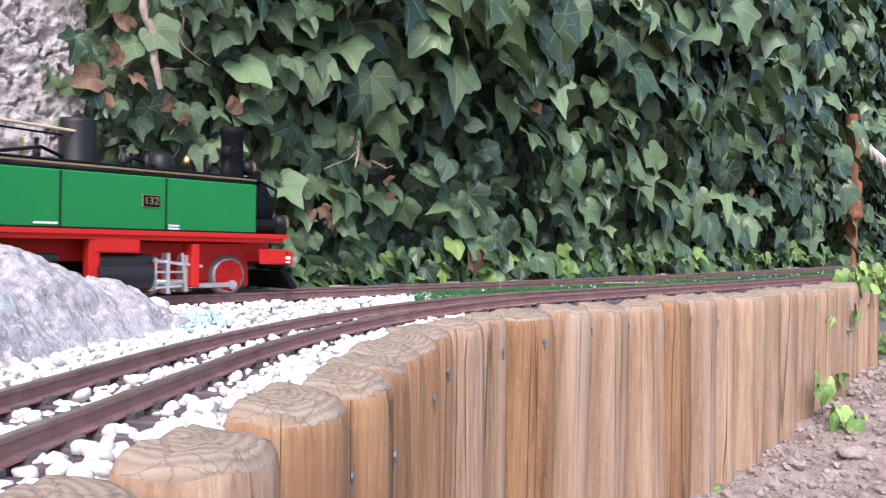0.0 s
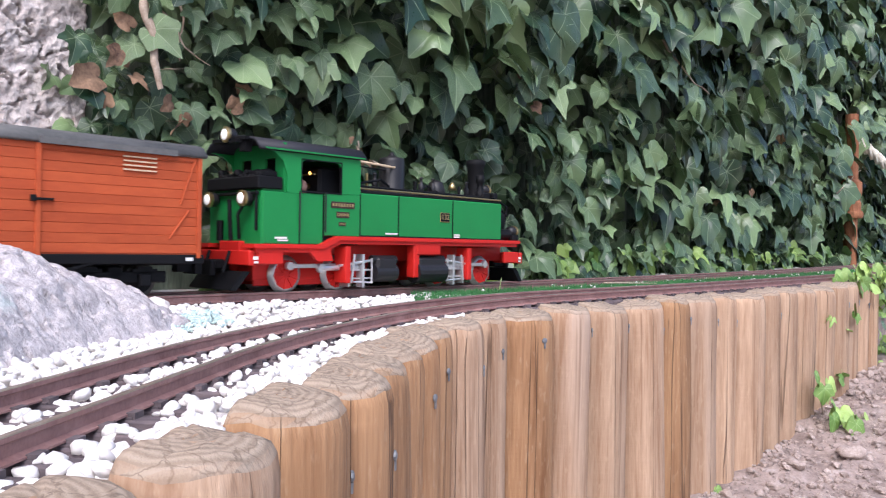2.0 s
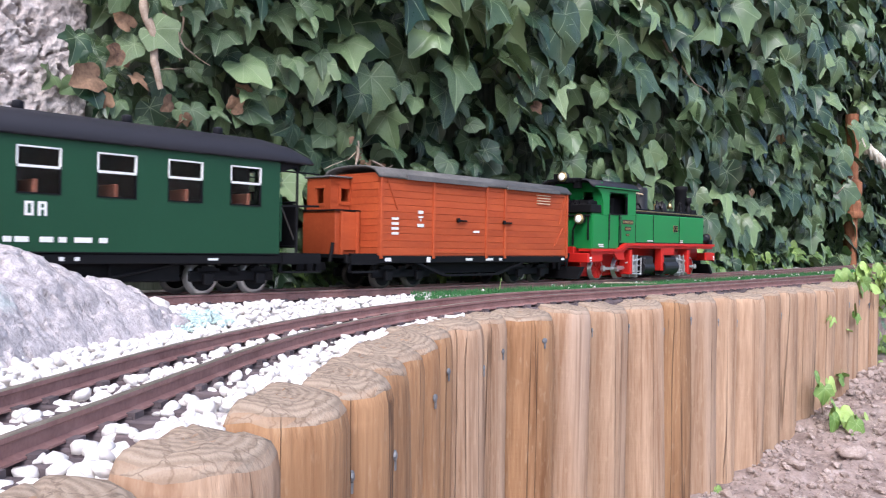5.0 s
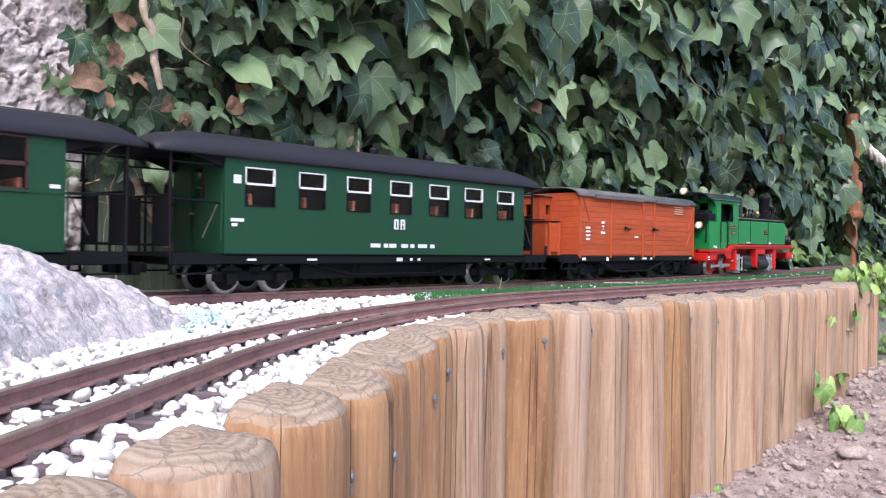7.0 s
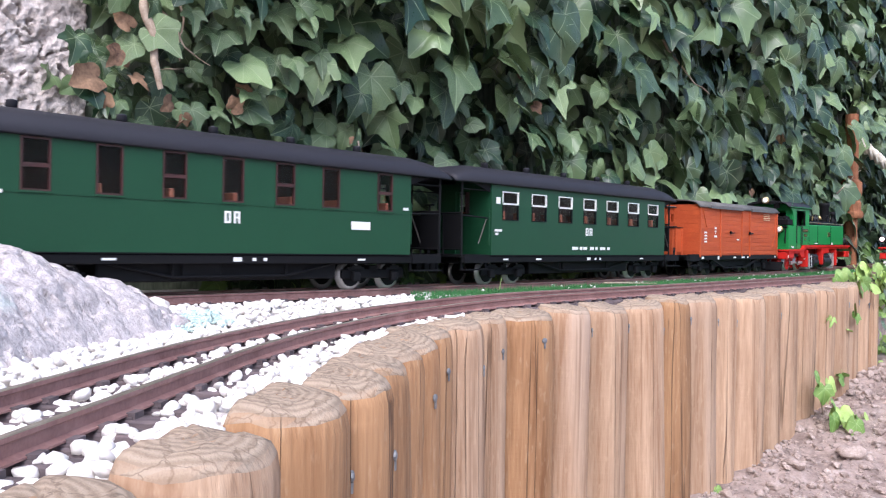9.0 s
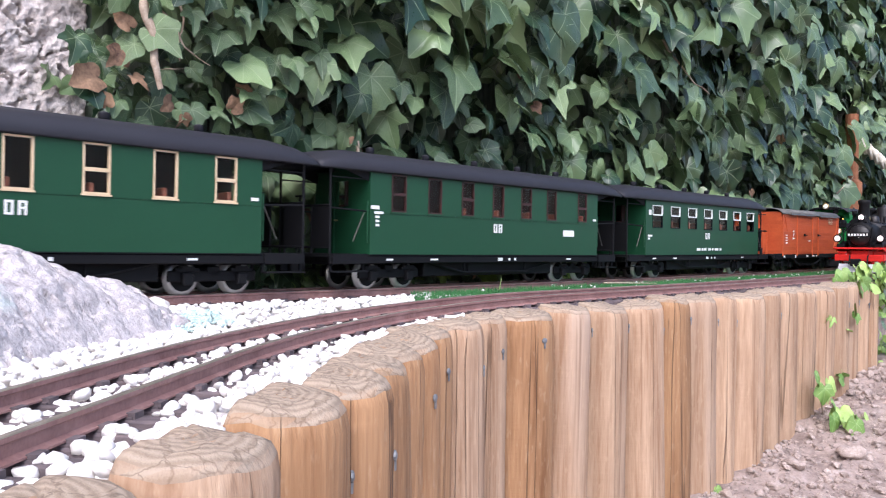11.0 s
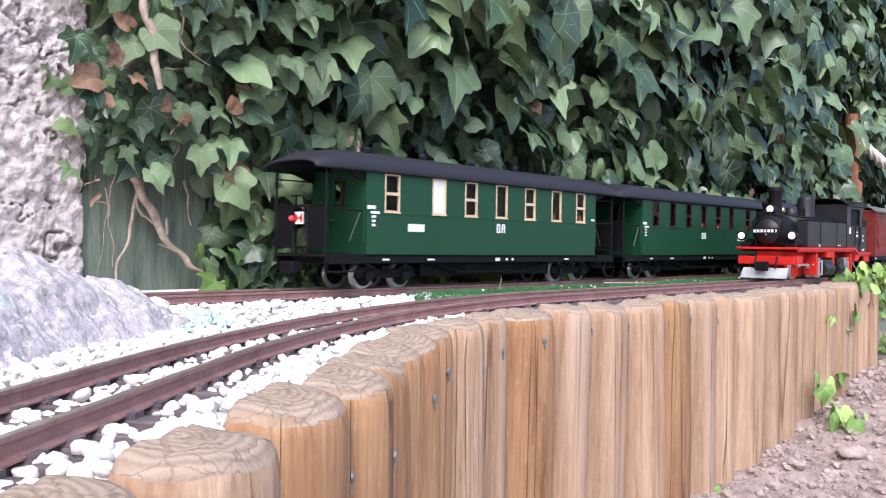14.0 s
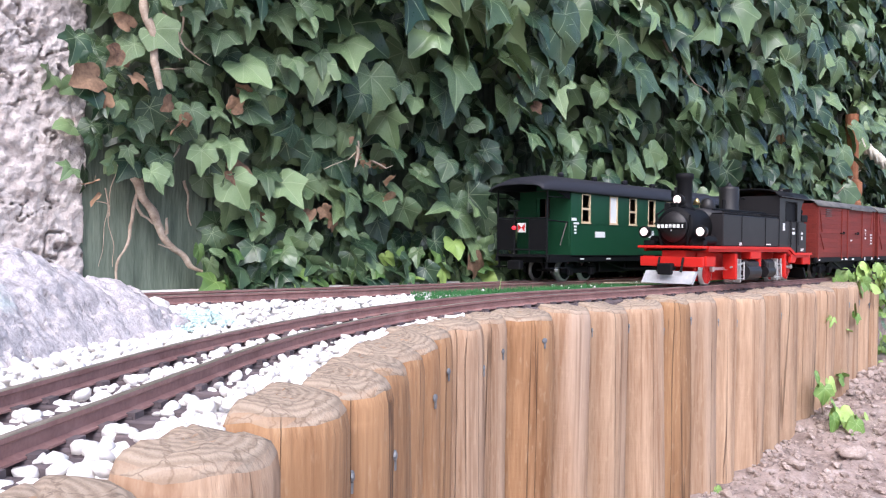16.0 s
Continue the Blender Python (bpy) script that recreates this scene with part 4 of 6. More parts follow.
def corner_plants():
    """Ivy that spills over the end of the palisade, and sprigs that climb its foot."""
    rnd = random.Random(77)

    def free(s, w, z, size, spread=50):
        return leaf_pose(s, w, z, size, rnd, 18, spread * 0.7)

    rows, dark = [], []
    for i in range(70):
        rows.append((free(1.16 + rnd.uniform(0, 0.26), 0.235 + rnd.uniform(-0.02, 0.03), RZ + rnd.uniform(-0.012, 0.03), rnd.uniform(0.012, 0.024)), rnd.randrange(9)))
    for i in range(60):
        rows.append((free(1.27 + rnd.uniform(0, 0.1), 0.255 + rnd.uniform(-0.02, 0.03), RZ - rnd.uniform(0.0, 0.22), rnd.uniform(0.012, 0.024)), rnd.randrange(9)))
    for i in range(260):
        dark.append((free(1.36 + rnd.uniform(0, 0.6), 0.20 + rnd.uniform(-0.05, 0.04), RZ - 0.28 + rnd.uniform(0.0, 0.29), rnd.uniform(0.016, 0.034)), rnd.randrange(9)))
    root = empty("corner_ivy", label="pale green ivy spilling over the end of the posts", category="ivy")
    tagged(joined_leaves("pale_leaves", rows, YOUNG, root), kind="stuff")
    tagged(joined_leaves("shaded_leaves", dark, LEAF, root), kind="stuff")
    sprig = empty("ivy_sprig", label="small bright ivy sprig climbing from the soil", category="ivy")
    leaves = [(0.93, -0.12), (0.945, -0.14), (0.97, -0.135), (0.955, -0.165), (0.975, -0.175), (0.99, -0.185), (0.965, -0.205), (0.95, -0.225), (0.985, -0.225), (1.0, -0.215), (1.02, -0.235), (0.96, -0.245), (0.94, -0.18)]
    tagged(joined_leaves("leaves", [(free(a - 0.03 + (b + 0.12) * 0.25, 0.276 - (b + 0.12) * 0.45, max(RZ + b - 0.012, 0.105), rnd.uniform(0.019, 0.03)), rnd.randrange(9)) for a, b in leaves], YOUNG, sprig))
    vine("stem", [(1.0, 0.27, RZ - 0.29), (0.975, 0.27, RZ - 0.22), (0.93, 0.268, RZ - 0.16), (0.9, 0.268, RZ - 0.155)], 0.0016, sprig)
    for sv, zv, n in ((0.595, -0.245, 2), (1.0, -0.06, 2), (1.06, -0.15, 2), (1.1, -0.08, 1), (1.13, -0.05, 2)):
        ob = joined_leaves("seedling", [(free(sv + rnd.uniform(-0.008, 0.008), 0.262, RZ + zv + rnd.uniform(-0.008, 0.008), rnd.uniform(0.014, 0.02)), rnd.randrange(9)) for _ in range(n)], YOUNG)
        tagged(ob, "tiny green ivy leaves growing between the posts", "ivy")
    dry = joined_leaves("dry_leaf", [(free(0.73, 0.3, 0.022, 0.022), 1)], DEAD)
    tagged(dry, "dry orange-brown leaf lying on the soil", "leaf")
    # thin grass stalks by the turf
    bm = bmesh.new()
    for sv, w, dx, h, r in ((0.42, 0.06, 0.004, 0.024, 0.0006), (0.4, 0.062, -0.003, 0.012, 0.0006)):
        x, y, _ = far_line(sv, w)
        rod(bm, (x, y, RZ - 0.013), (x + dx, y, RZ - 0.013 + h), r, 5, 0.0003)
    tagged(part("grass_stalk", bm, YOUNG), "thin pale grass blade growing in the turf", "grass")
    bm = bmesh.new()
    x, y, _ = far_line(0.66, 0.06)
    x2, y2, _ = far_line(0.76, 0.09)
    rod(bm, (x, y, head(x, y) - 0.002), (x2, y2, head(x2, y2) - 0.004), 0.0012, 6, 0.0006)
    tagged(part("straw", bm, STEM), "dry pale straw lying on the turf", "straw")


corner_plants()


def pole_and_rope():
    x, y, _ = far_line(2.2, -0.07)
    root = empty("iron_pole", pose(x, y, 0), label="rusty iron pole standing among the ivy", category="pole")
    bm = bmesh.new()
    turned(bm, [(0.019, 0.2), (0.019, 0.47), (0.028, 0.475), (0.028, 0.5), (0.024, 0.505), (0.03, 0.53), (0.03, 0.56), (0.019, 0.57), (0.018, 0.76)], seg=14)
    part("shaft", bm, RUST, root)
    part("collar", turned(bmesh.new(), [(0.032, 0.455), (0.034, 0.46), (0.034, 0.47), (0.032, 0.475)], seg=14), RUST, root)
    x2, y2, _ = far_line(2.9, 0.3)
    bm = bmesh.new()
    a, b = Vector((x, y, 0.7)), Vector((x2, y2, 0.5))
    n = 60
    for k in range(3):
        last = None
        for i in range(n + 1):
            t = i / n
            c = a.lerp(b, t) + Vector((0, 0, -0.1 * math.sin(math.pi * t)))
            ph = t * 75 + k * 2.094
            c += Vector((0, 0.011 * math.cos(ph), 0.011 * math.sin(ph)))
            ring = [bm.verts.new(c + Vector((0, 0.011 * math.cos(q * 1.047), 0.011 * math.sin(q * 1.047)))) for q in range(6)]
            if last:
                for j in range(6):
                    bm.faces.new((last[j], ring[j], ring[(j + 1) % 6], last[(j + 1) % 6]))
            last = ring
    tagged(part("rope", bm, ROPE, smooth=True), "thick pale twisted rope tied to the rusty pole", "rope")


pole_and_rope()


# ---- paint and metal of the trains ----
def paint(name, c, rough=0.42, grime=0.12, spec=0.28):
    d = tuple(v * (1 - grime) for v in c)
    return surface(name, d, c, rough, scale=25, fine=420, bump=0.06, depth=0.0003, rough2=rough + 0.15, spec=spec)


GREEN = paint("locomotive_green", (0.013, 0.225, 0.055), 0.36)
COACH = paint("coach_green", (0.011, 0.06, 0.028), 0.36)
RED = paint("frame_red", (0.6, 0.02, 0.014), 0.4)
BLACK = paint("black_paint", (0.016, 0.0145, 0.0165), 0.38, 0.12, 0.4)
MATT = paint("matt_black", (0.006, 0.006, 0.0075), 0.55, 0.12, 0.18)
ROOF = paint("roof_grey", (0.026, 0.026, 0.034), 0.5)
GREYROOF = surface("weathered_roof", (0.07, 0.07, 0.07), (0.16, 0.155, 0.15), 0.8, scale=30, fine=300, bump=0.3)
ORANGE = surface("orange_brown_boards", (0.36, 0.06, 0.02), (0.51, 0.1, 0.032), 0.6, spec=0.25, scale=30, fine=300, bump=0.15, stretch=(0.3, 1, 1), rnd=0.07)
OXIDE = surface("oxide_red_boards", (0.13, 0.02, 0.016), (0.22, 0.036, 0.027), 0.6, spec=0.25, scale=30, fine=300, bump=0.15, stretch=(0.3, 1, 1), rnd=0.1)
STEEL = surface("bright_steel", (0.55, 0.55, 0.56), (0.74, 0.74, 0.74), 0.32, metal=0.65, scale=80, fine=500, bump=0.05)
TYRE = surface("wheel_tyre", (0.4, 0.395, 0.39), (0.6, 0.59, 0.58), 0.33, metal=0.7, bump=0.05)
# Darker than TYRE: the shade under the wagons is put into the colour.
DARK_STEEL = surface("darkened_steel", (0.05, 0.045, 0.04), (0.12, 0.11, 0.1), 0.5, metal=0.5, bump=0.05)
BRASS = surface("brass", (0.42, 0.3, 0.13), (0.6, 0.45, 0.22), 0.3, metal=0.9, bump=0.05)
WHITE = surface("white_lettering", (0.7, 0.7, 0.69), (0.82, 0.82, 0.8), 0.6, bump=0.0)
CREAM = surface("varnished_frame", (0.55, 0.4, 0.24), (0.72, 0.56, 0.38), 0.5, scale=80, bump=0.1)
MAROON = surface("dark_red_frame", (0.028, 0.009, 0.008), (0.058, 0.016, 0.014), 0.5, scale=80, bump=0.1)
SEAT = surface("brown_seat", (0.16, 0.04, 0.025), (0.3, 0.1, 0.06), 0.7, scale=60)
SKIN = surface("figurine_paint", (0.2, 0.1, 0.07), (0.42, 0.25, 0.19), 0.6, scale=160)
PLOUGH = surface("grey_plough", (0.3, 0.31, 0.33), (0.48, 0.49, 0.51), 0.5, scale=60, bump=0.2)
# The lamps are unlit; a weak glow is added to brighten their lenses.
LAMP = glow("glowing_unlit_lens", (0.9, 0.88, 0.82), 0.25)
LIT = glow("lit_lamp", (1.0, 0.84, 0.8), 0.4)
TAIL = glow("tail_lamp", (1.0, 0.02, 0.03), 1.6)
BULB = glow("cab_bulb", (1.0, 0.45, 0.1), 2.0)
GLASS = bpy.data.materials.new("window_glass")
GLASS.use_nodes = True
gb = GLASS.node_tree.nodes["Principled BSDF"]
gb.inputs["Base Color"].default_value = (0.82, 0.86, 0.85, 1)
gb.inputs["Roughness"].default_value, gb.inputs["Transmission Weight"].default_value, gb.inputs["IOR"].default_value = 0.05, 1.0, 1.17

TURNING = []     # wheelset, its place on its bogie, radius, train
SWINGING = []    # coupling rod, place of its middle, crank radius, wheel radius, train


def wheelset(parent, x, r, spoked, colour, train, half=0.0245, tyre=None):
    """Two wheels on an axle, running across y."""
    bm = rods(((0, -half, 0), (0, half, 0), 0.002), seg=8)
    ob = part("wheelset", bm, BLACK, parent, "pair of wheels on an axle")
    ob.location = (x, 0, r)
    for side in (-1, 1):
        y = side * half
        t = turned(bmesh.new(), [(r * 0.82, -0.0022), (r, -0.002), (r * 1.01, 0.0012), (r * 1.13, 0.0018), (r * 1.13, 0.0026), (r * 0.82, 0.0026)] if side < 0 else [(r * 0.82, -0.0026), (r * 1.13, -0.0026), (r * 1.13, -0.0018), (r * 1.01, -0.0012), (r, 0.002), (r * 0.82, 0.0022)], (0, y, 0), "y", 26)
        part("tyre", t, tyre or TYRE, ob, "steel tyre, darkened for the shade below the wagon" if tyre else "bright steel tyre", True)
        c = bmesh.new()
        if spoked:
            turned(c, [(r * 0.26, -0.0026), (r * 0.26, 0.0026)], (0, y, 0), "y", 12)
            for k in range(9):
                a = 2 * math.pi * k / 9
                rod(c, (r * 0.2 * math.cos(a), y + side * 0.0022, r * 0.2 * math.sin(a)), (r * 0.86 * math.cos(a), y + side * 0.0022, r * 0.86 * math.sin(a)), 0.0012, 6)
            turned(c, [(r * 0.84, -0.0024), (r * 0.84, 0.0024)], (0, y, 0), "y", 20)
            rod(c, (0, y + side * 0.002, -r * 0.5), (0, y + side * 0.0075, -r * 0.5), 0.0022, 8)
        else:
            turned(c, [(r * 0.8, -0.0028), (r * 0.5, -0.0016), (r * 0.25, -0.003), (r * 0.25, 0.003), (r * 0.5, 0.0016), (r * 0.8, 0.0028)], (0, y, 0), "y", 20)
        part("wheel_centre", c, colour, ob)
    TURNING.append((ob, (x, 0, r), r, train))
    return ob


def lamp_body(parent, x, y, z, face, lens, r=0.0075, rim=None):
    """A round lamp with a bright rim, facing along x."""
    ob = part("lamp", turned(bmesh.new(), [(r * 0.5, -0.011 * face), (r * 0.95, -0.008 * face), (r, 0.0), (r * 0.9, 0.001 * face)], (x, y, z), "x", 16), BLACK, parent, "round head lamp", True)
    part("rim", turned(bmesh.new(), [(r * 1.08, -0.0015 * face), (r * 1.1, 0.0012 * face), (r * 0.88, 0.002 * face)], (x, y, z), "x", 18), rim or BRASS, ob, "thin lamp rim")
    part("lens", turned(bmesh.new(), [(r * 0.88, 0.0012 * face), (r * 0.6, 0.003 * face), (r * 0.1, 0.0038 * face)], (x, y, z), "x", 16), lens, ob, "pale glass lens", True)


def arch(x0, x1, half, eave, crown, thick=0.002, ends=0.0, n=12):
    """A curved roof; ends: how far the roof bends down at its ends."""
    bm = bmesh.new()
    xs = [x0, x0 + 0.006, x0 + 0.02, x0 + 0.05, x1 - 0.05, x1 - 0.02, x1 - 0.006, x1] if ends else [x0, x1]
    dr = [1.0, 0.75, 0.3, 0.0, 0.0, 0.3, 0.75, 1.0] if ends else [0, 0]
    top, low = [], []
    for x, d in zip(xs, dr):
        a, b = [], []
        for i in range(n + 1):
            q = -1 + 2 * i / n
            nar = 1 - 0.06 * d
            z = eave + (crown - eave) * math.sqrt(max(0.0, 1 - abs(q) ** 2.6)) * (1 - ends * d)
            a.append(bm.verts.new((x, half * q * nar, z)))
            b.append(bm.verts.new((x, (half - thick) * q * nar, z - thick)))
        top.append(a)
        low.append(b)
    for g in (top, low):
        for a, b in zip(g, g[1:]):
            for i in range(n):
                bm.faces.new((a[i], a[i + 1], b[i + 1], b[i]))
    for k in (0, -1):
        for i in range(n):
            bm.faces.new((top[k][i], top[k][i + 1], low[k][i + 1], low[k][i]))
    for a, b, c, d in zip(top, top[1:], low, low[1:]):
        for i in (0, n):
            bm.faces.new((a[i], b[i], d[i], c[i]))
    bmesh.ops.recalc_face_normals(bm, faces=bm.faces[:])
    return bm


def bars(parent, side, rows, material=WHITE, name="lettering", y=0.0474):
    """Small plain bars of unreadable writing on a side: rows of (x, z, length, height)."""
    for x, z, l, h in rows:
        bm = boxes((x - l / 2, x + l / 2, *sorted((side * y, side * (y + 0.0003))), z - h / 2, z + h / 2))
        part(name, bm, material, parent)


def locomotive(name, label, body, train, lens, number, window_low=0.1):
    """A four-axle articulated tank engine; x points forwards."""
    root = empty(name, label=label, category="model locomotive")
    nose = 0.165 if body is GREEN else 0.136      # front end of the side tanks
    # running plate, stepped down under the cab
    for side in (-1, 1):
        bm = bmesh.new()
        prism(bm, [(0.196, 0.0565), (-0.103, 0.0565), (-0.125, 0.0475), (-0.203, 0.0475), (-0.203, 0.0435), (-0.122, 0.0435), (-0.1, 0.0525), (0.196, 0.0525)], *sorted((side * 0.03, side * 0.052)))
        part("running_plate", bm, RED, root, "red running plate")
        part("plate_edge", prism(bmesh.new(), [(0.192, 0.0525), (-0.1, 0.0525), (-0.121, 0.0435), (-0.2, 0.0435), (-0.2, 0.0395), (-0.118, 0.0395), (-0.098, 0.0485), (0.192, 0.0485)], *sorted((side * 0.046, side * 0.0495))), RED, root)
        # side tank with its panels
        part("side_tank", boxes((-0.07, nose, *sorted((side * 0.024, side * 0.0455)), 0.0565, 0.1025), bev=0.0012), body, root, "long side tank")
        sm = bmesh.new()
        for x in (-0.0697, -0.014, 0.074):
            box(sm, x - 0.0006, x + 0.0006, *sorted((side * 0.0455, side * 0.0461)), 0.057, 0.102)
        box(sm, -0.07, nose, *sorted((side * 0.0455, side * 0.046)), 0.0566, 0.058)
        part("seam", sm, MATT, root, "dark panel seams")
        part("tank_top", boxes((-0.07, nose - 0.001, *sorted((side * 0.026, side * 0.0445)), 0.1025, 0.105), bev=0.0008), MATT, root)
        part("handrail", rods(((-0.07, side * 0.044, 0.1075), (nose, side * 0.044, 0.1065), 0.0011)), BRASS if body is GREEN else MATT, root, "thin hand rail")
        # cab side: door, panel, posts round the window
        bm = bmesh.new()
        y = sorted((side * 0.0435, side * 0.046))
        part("cab_panel", boxes((-0.118, -0.07, *y, 0.0565, window_low), bev=0.0006), body, root)
        part("bunker_side", boxes((-0.19, -0.148, *y, 0.0475, 0.0975), bev=0.0006), body, root)
        box(bm, -0.0955, -0.07, *y, window_low, 0.139)
        box(bm, -0.163, -0.146, *y, 0.0975, 0.139)
        box(bm, -0.147, -0.094, *y, 0.1315, 0.139)
        for cx, dx in ((-0.147, 1), (-0.0945, -1)):
            prism(bm, [(cx, 0.1325)] + [(cx + dx * 0.01 * (1 - math.cos(radians(a))), 0.1225 + 0.01 * math.sin(radians(a))) for a in (0, 22, 45, 67, 90)][::-1], *y)
        prism(bm, [(-0.163, 0.139), (-0.163, 0.115), (-0.168, 0.128), (-0.178, 0.136), (-0.192, 0.139)], *y)
        part("cab_side", bm, body, root, "cab side with an open window")
        door = part("cab_door", boxes((-0.1478, -0.1182, *sorted((side * 0.0425, side * 0.0452)), 0.0478, 0.0985), bev=0.0006), body, root)
        for x in (-0.117, -0.149):
            part("handle", rods(((x, side * 0.048, 0.06), (x, side * 0.048, 0.1), 0.0008)), BLACK, door, "black grab rail")
        part("door_edge", boxes((-0.1485, -0.1475, *sorted((side * 0.0425, side * 0.0464)), 0.048, 0.0985), (-0.1186, -0.1176, *sorted((side * 0.0425, side * 0.0464)), 0.048, 0.0985)), MATT, door)
        part("window_edge", boxes((-0.146, -0.0955, *sorted((side * 0.0435, side * 0.0466)), window_low - 0.001, window_low + 0.0006), (-0.1465, -0.1455, *sorted((side * 0.043, side * 0.0465)), window_low, 0.131), (-0.096, -0.095, *sorted((side * 0.043, side * 0.0465)), window_low, 0.131), (-0.146, -0.0955, *sorted((side * 0.043, side * 0.0465)), 0.131, 0.132)), MATT, root, "dark window surround")
    # cab front and rear walls, floor
    part("cab_front", boxes((-0.073, -0.07, -0.044, 0.044, 0.0565, 0.14)), body, root)
    rear = boxes((-0.192, -0.189, -0.045, 0.045, 0.0475, 0.098), (-0.166, -0.163, -0.044, 0.044, 0.098, 0.105), (-0.166, -0.163, -0.044, -0.03, 0.1, 0.14), (-0.166, -0.163, 0.03, 0.044, 0.1, 0.14), (-0.166, -0.163, -0.012, 0.012, 0.1, 0.14), (-0.166, -0.163, -0.044, 0.044, 0.132, 0.146))
    part("cab_rear", rear, body, root, "rear cab wall with openings")
    part("bunker", boxes((-0.189, -0.166, -0.043, 0.043, 0.05, 0.105), bev=0.001), body, root)
    part("tool_box", boxes((-0.196, -0.168, -0.046, 0.046, 0.1, 0.112), (-0.19, -0.17, -0.04, -0.015, 0.112, 0.118), (-0.19, -0.17, 0.01, 0.035, 0.112, 0.116), bev=0.001), MATT, root, "black tool box")
    for pipe in (((-0.194, -0.04, 0.06), (-0.194, -0.04, 0.098), 0.0014), ((-0.196, 0.0, 0.05), (-0.196, 0.004, 0.09), 0.002), ((-0.196, -0.015, 0.052), (-0.2, -0.018, 0.075), 0.0016), ((-0.2, -0.018, 0.075), (-0.195, -0.02, 0.085), 0.0016), ((-0.195, -0.044, 0.0955), (-0.195, 0.044, 0.0955), 0.0016), ((-0.196, 0.02, 0.05), (-0.196, 0.02, 0.07), 0.0035)):
        part("rear_pipe", rods(pipe), MATT, root, "black pipe on the rear wall")
    part("lamp_bracket", boxes((-0.205, -0.186, -0.02, -0.008, 0.144, 0.148), (-0.2, -0.19, -0.03, 0.03, 0.1465, 0.15), (-0.2, -0.188, 0.006, 0.018, 0.15, 0.158), (-0.198, -0.19, -0.026, -0.016, 0.136, 0.147)), MATT, root)
    coal = bmesh.new()
    rr = random.Random(2)
    for _ in range(60):
        x, y, z = -0.18 + rr.uniform(-0.012, 0.012), rr.uniform(-0.04, 0.04), 0.113 + rr.uniform(-0.003, 0.005)
        q = rr.uniform(0.002, 0.004)
        box(coal, x - q, x + q, y - q, y + q, z - q, z + q, bev=q * 0.5)
    part("coal", coal, MATT, root, "heap of black coal")
    part("cab_floor", boxes((-0.166, -0.07, -0.043, 0.043, 0.0475, 0.0565)), MATT, root)
    # Black blocks added inside the cab stand in for its shade.
    for dark_box in ((-0.112, -0.0735, -0.03, 0.04, 0.0565, 0.128), (-0.118, -0.112, -0.02, 0.03, 0.06, 0.1), (-0.162, -0.1, 0.036, 0.043, 0.0565, 0.138)):
        part("cab_fitting", boxes(dark_box, bev=0.003), MATT, root, "black block added to darken the inside of the cab")
    part("fitting", rods(((-0.119, -0.012, 0.108), (-0.112, -0.012, 0.108), 0.0032), ((-0.116, 0.004, 0.118), (-0.112, 0.004, 0.118), 0.0026), ((-0.116, 0.015, 0.11), (-0.112, 0.015, 0.11), 0.0035), ((-0.114, -0.025, 0.12), (-0.114, 0.03, 0.12), 0.001)), BRASS, root, "brass gauges and pipes")
    part("backhead", turned(bmesh.new(), [(0.024, -0.09), (0.026, -0.073)], (0, 0, 0.088), "x", 18), MATT, root, "boiler end with fittings", True)
    part("gauge", turned(bmesh.new(), [(0.005, -0.093), (0.005, -0.09)], (0, -0.012, 0.108), "x", 10), BRASS, root)
    part("bulb", turned(bmesh.new(), [(0.0006, 0), (0.0014, 0.001), (0.0014, 0.0026), (0.0006, 0.0036)], (-0.118, -0.022, 0.119), "z", 8), BULB, root, "small warm cab light")
    part("bulb", turned(bmesh.new(), [(0.0006, 0), (0.0016, 0.001), (0.0016, 0.0028), (0.0006, 0.004)], (-0.128, -0.018, 0.122), "z", 8), BULB, root, "small warm cab light")
    part("cab_roof", arch(-0.196, -0.064, 0.0495, 0.1385, 0.152), ROOF if body is GREEN else MATT, root, "dark arched roof", True)
    part("roof_gutter", boxes((-0.19, -0.067, -0.0502, -0.0485, 0.1375, 0.139), (-0.19, -0.067, 0.0485, 0.0502, 0.1375, 0.139)), body, root)
    fig = turned(bmesh.new(), [(0.008, 0.057), (0.0095, 0.075), (0.009, 0.092), (0.004, 0.0955), (0.0035, 0.098), (0.0062, 0.102), (0.0066, 0.107), (0.005, 0.111), (0.002, 0.113)], (-0.132, -0.026, 0), "z", 12)
    part("figurine", fig, SKIN, root, "small painted driver figurine", True)
    # boiler, smokebox, chimney, dome and fittings
    part("boiler", turned(bmesh.new(), [(0.027, -0.07), (0.027, 0.135)], (0, 0, 0.086), "x", 24), BLACK, root, "", True)
    sb = part("smokebox", turned(bmesh.new(), [(0.0285, 0.13), (0.0285, 0.192), (0.0265, 0.195), (0.012, 0.2), (0.004, 0.2015)], (0, 0, 0.083), "x", 26), MATT, root, "black round smokebox", True)
    part("smokebox_door", turned(bmesh.new(), [(0.022, 0.1965), (0.021, 0.2), (0.006, 0.204)], (0, 0, 0.083), "x", 22), BLACK, sb, "", True)
    part("door_wheel", rods(((0.205, -0.006, 0.083), (0.205, 0.006, 0.083), 0.0009), ((0.202, 0, 0.083), (0.208, 0, 0.083), 0.0015), ((0.205, 0, 0.077), (0.205, 0, 0.089), 0.0009)), STEEL, sb)
    for y in (-0.036, 0.036):
        part("air_tank", rods(((0.15, y, 0.064), (0.188, y, 0.064), 0.007), seg=12), MATT, root, "black air reservoir")
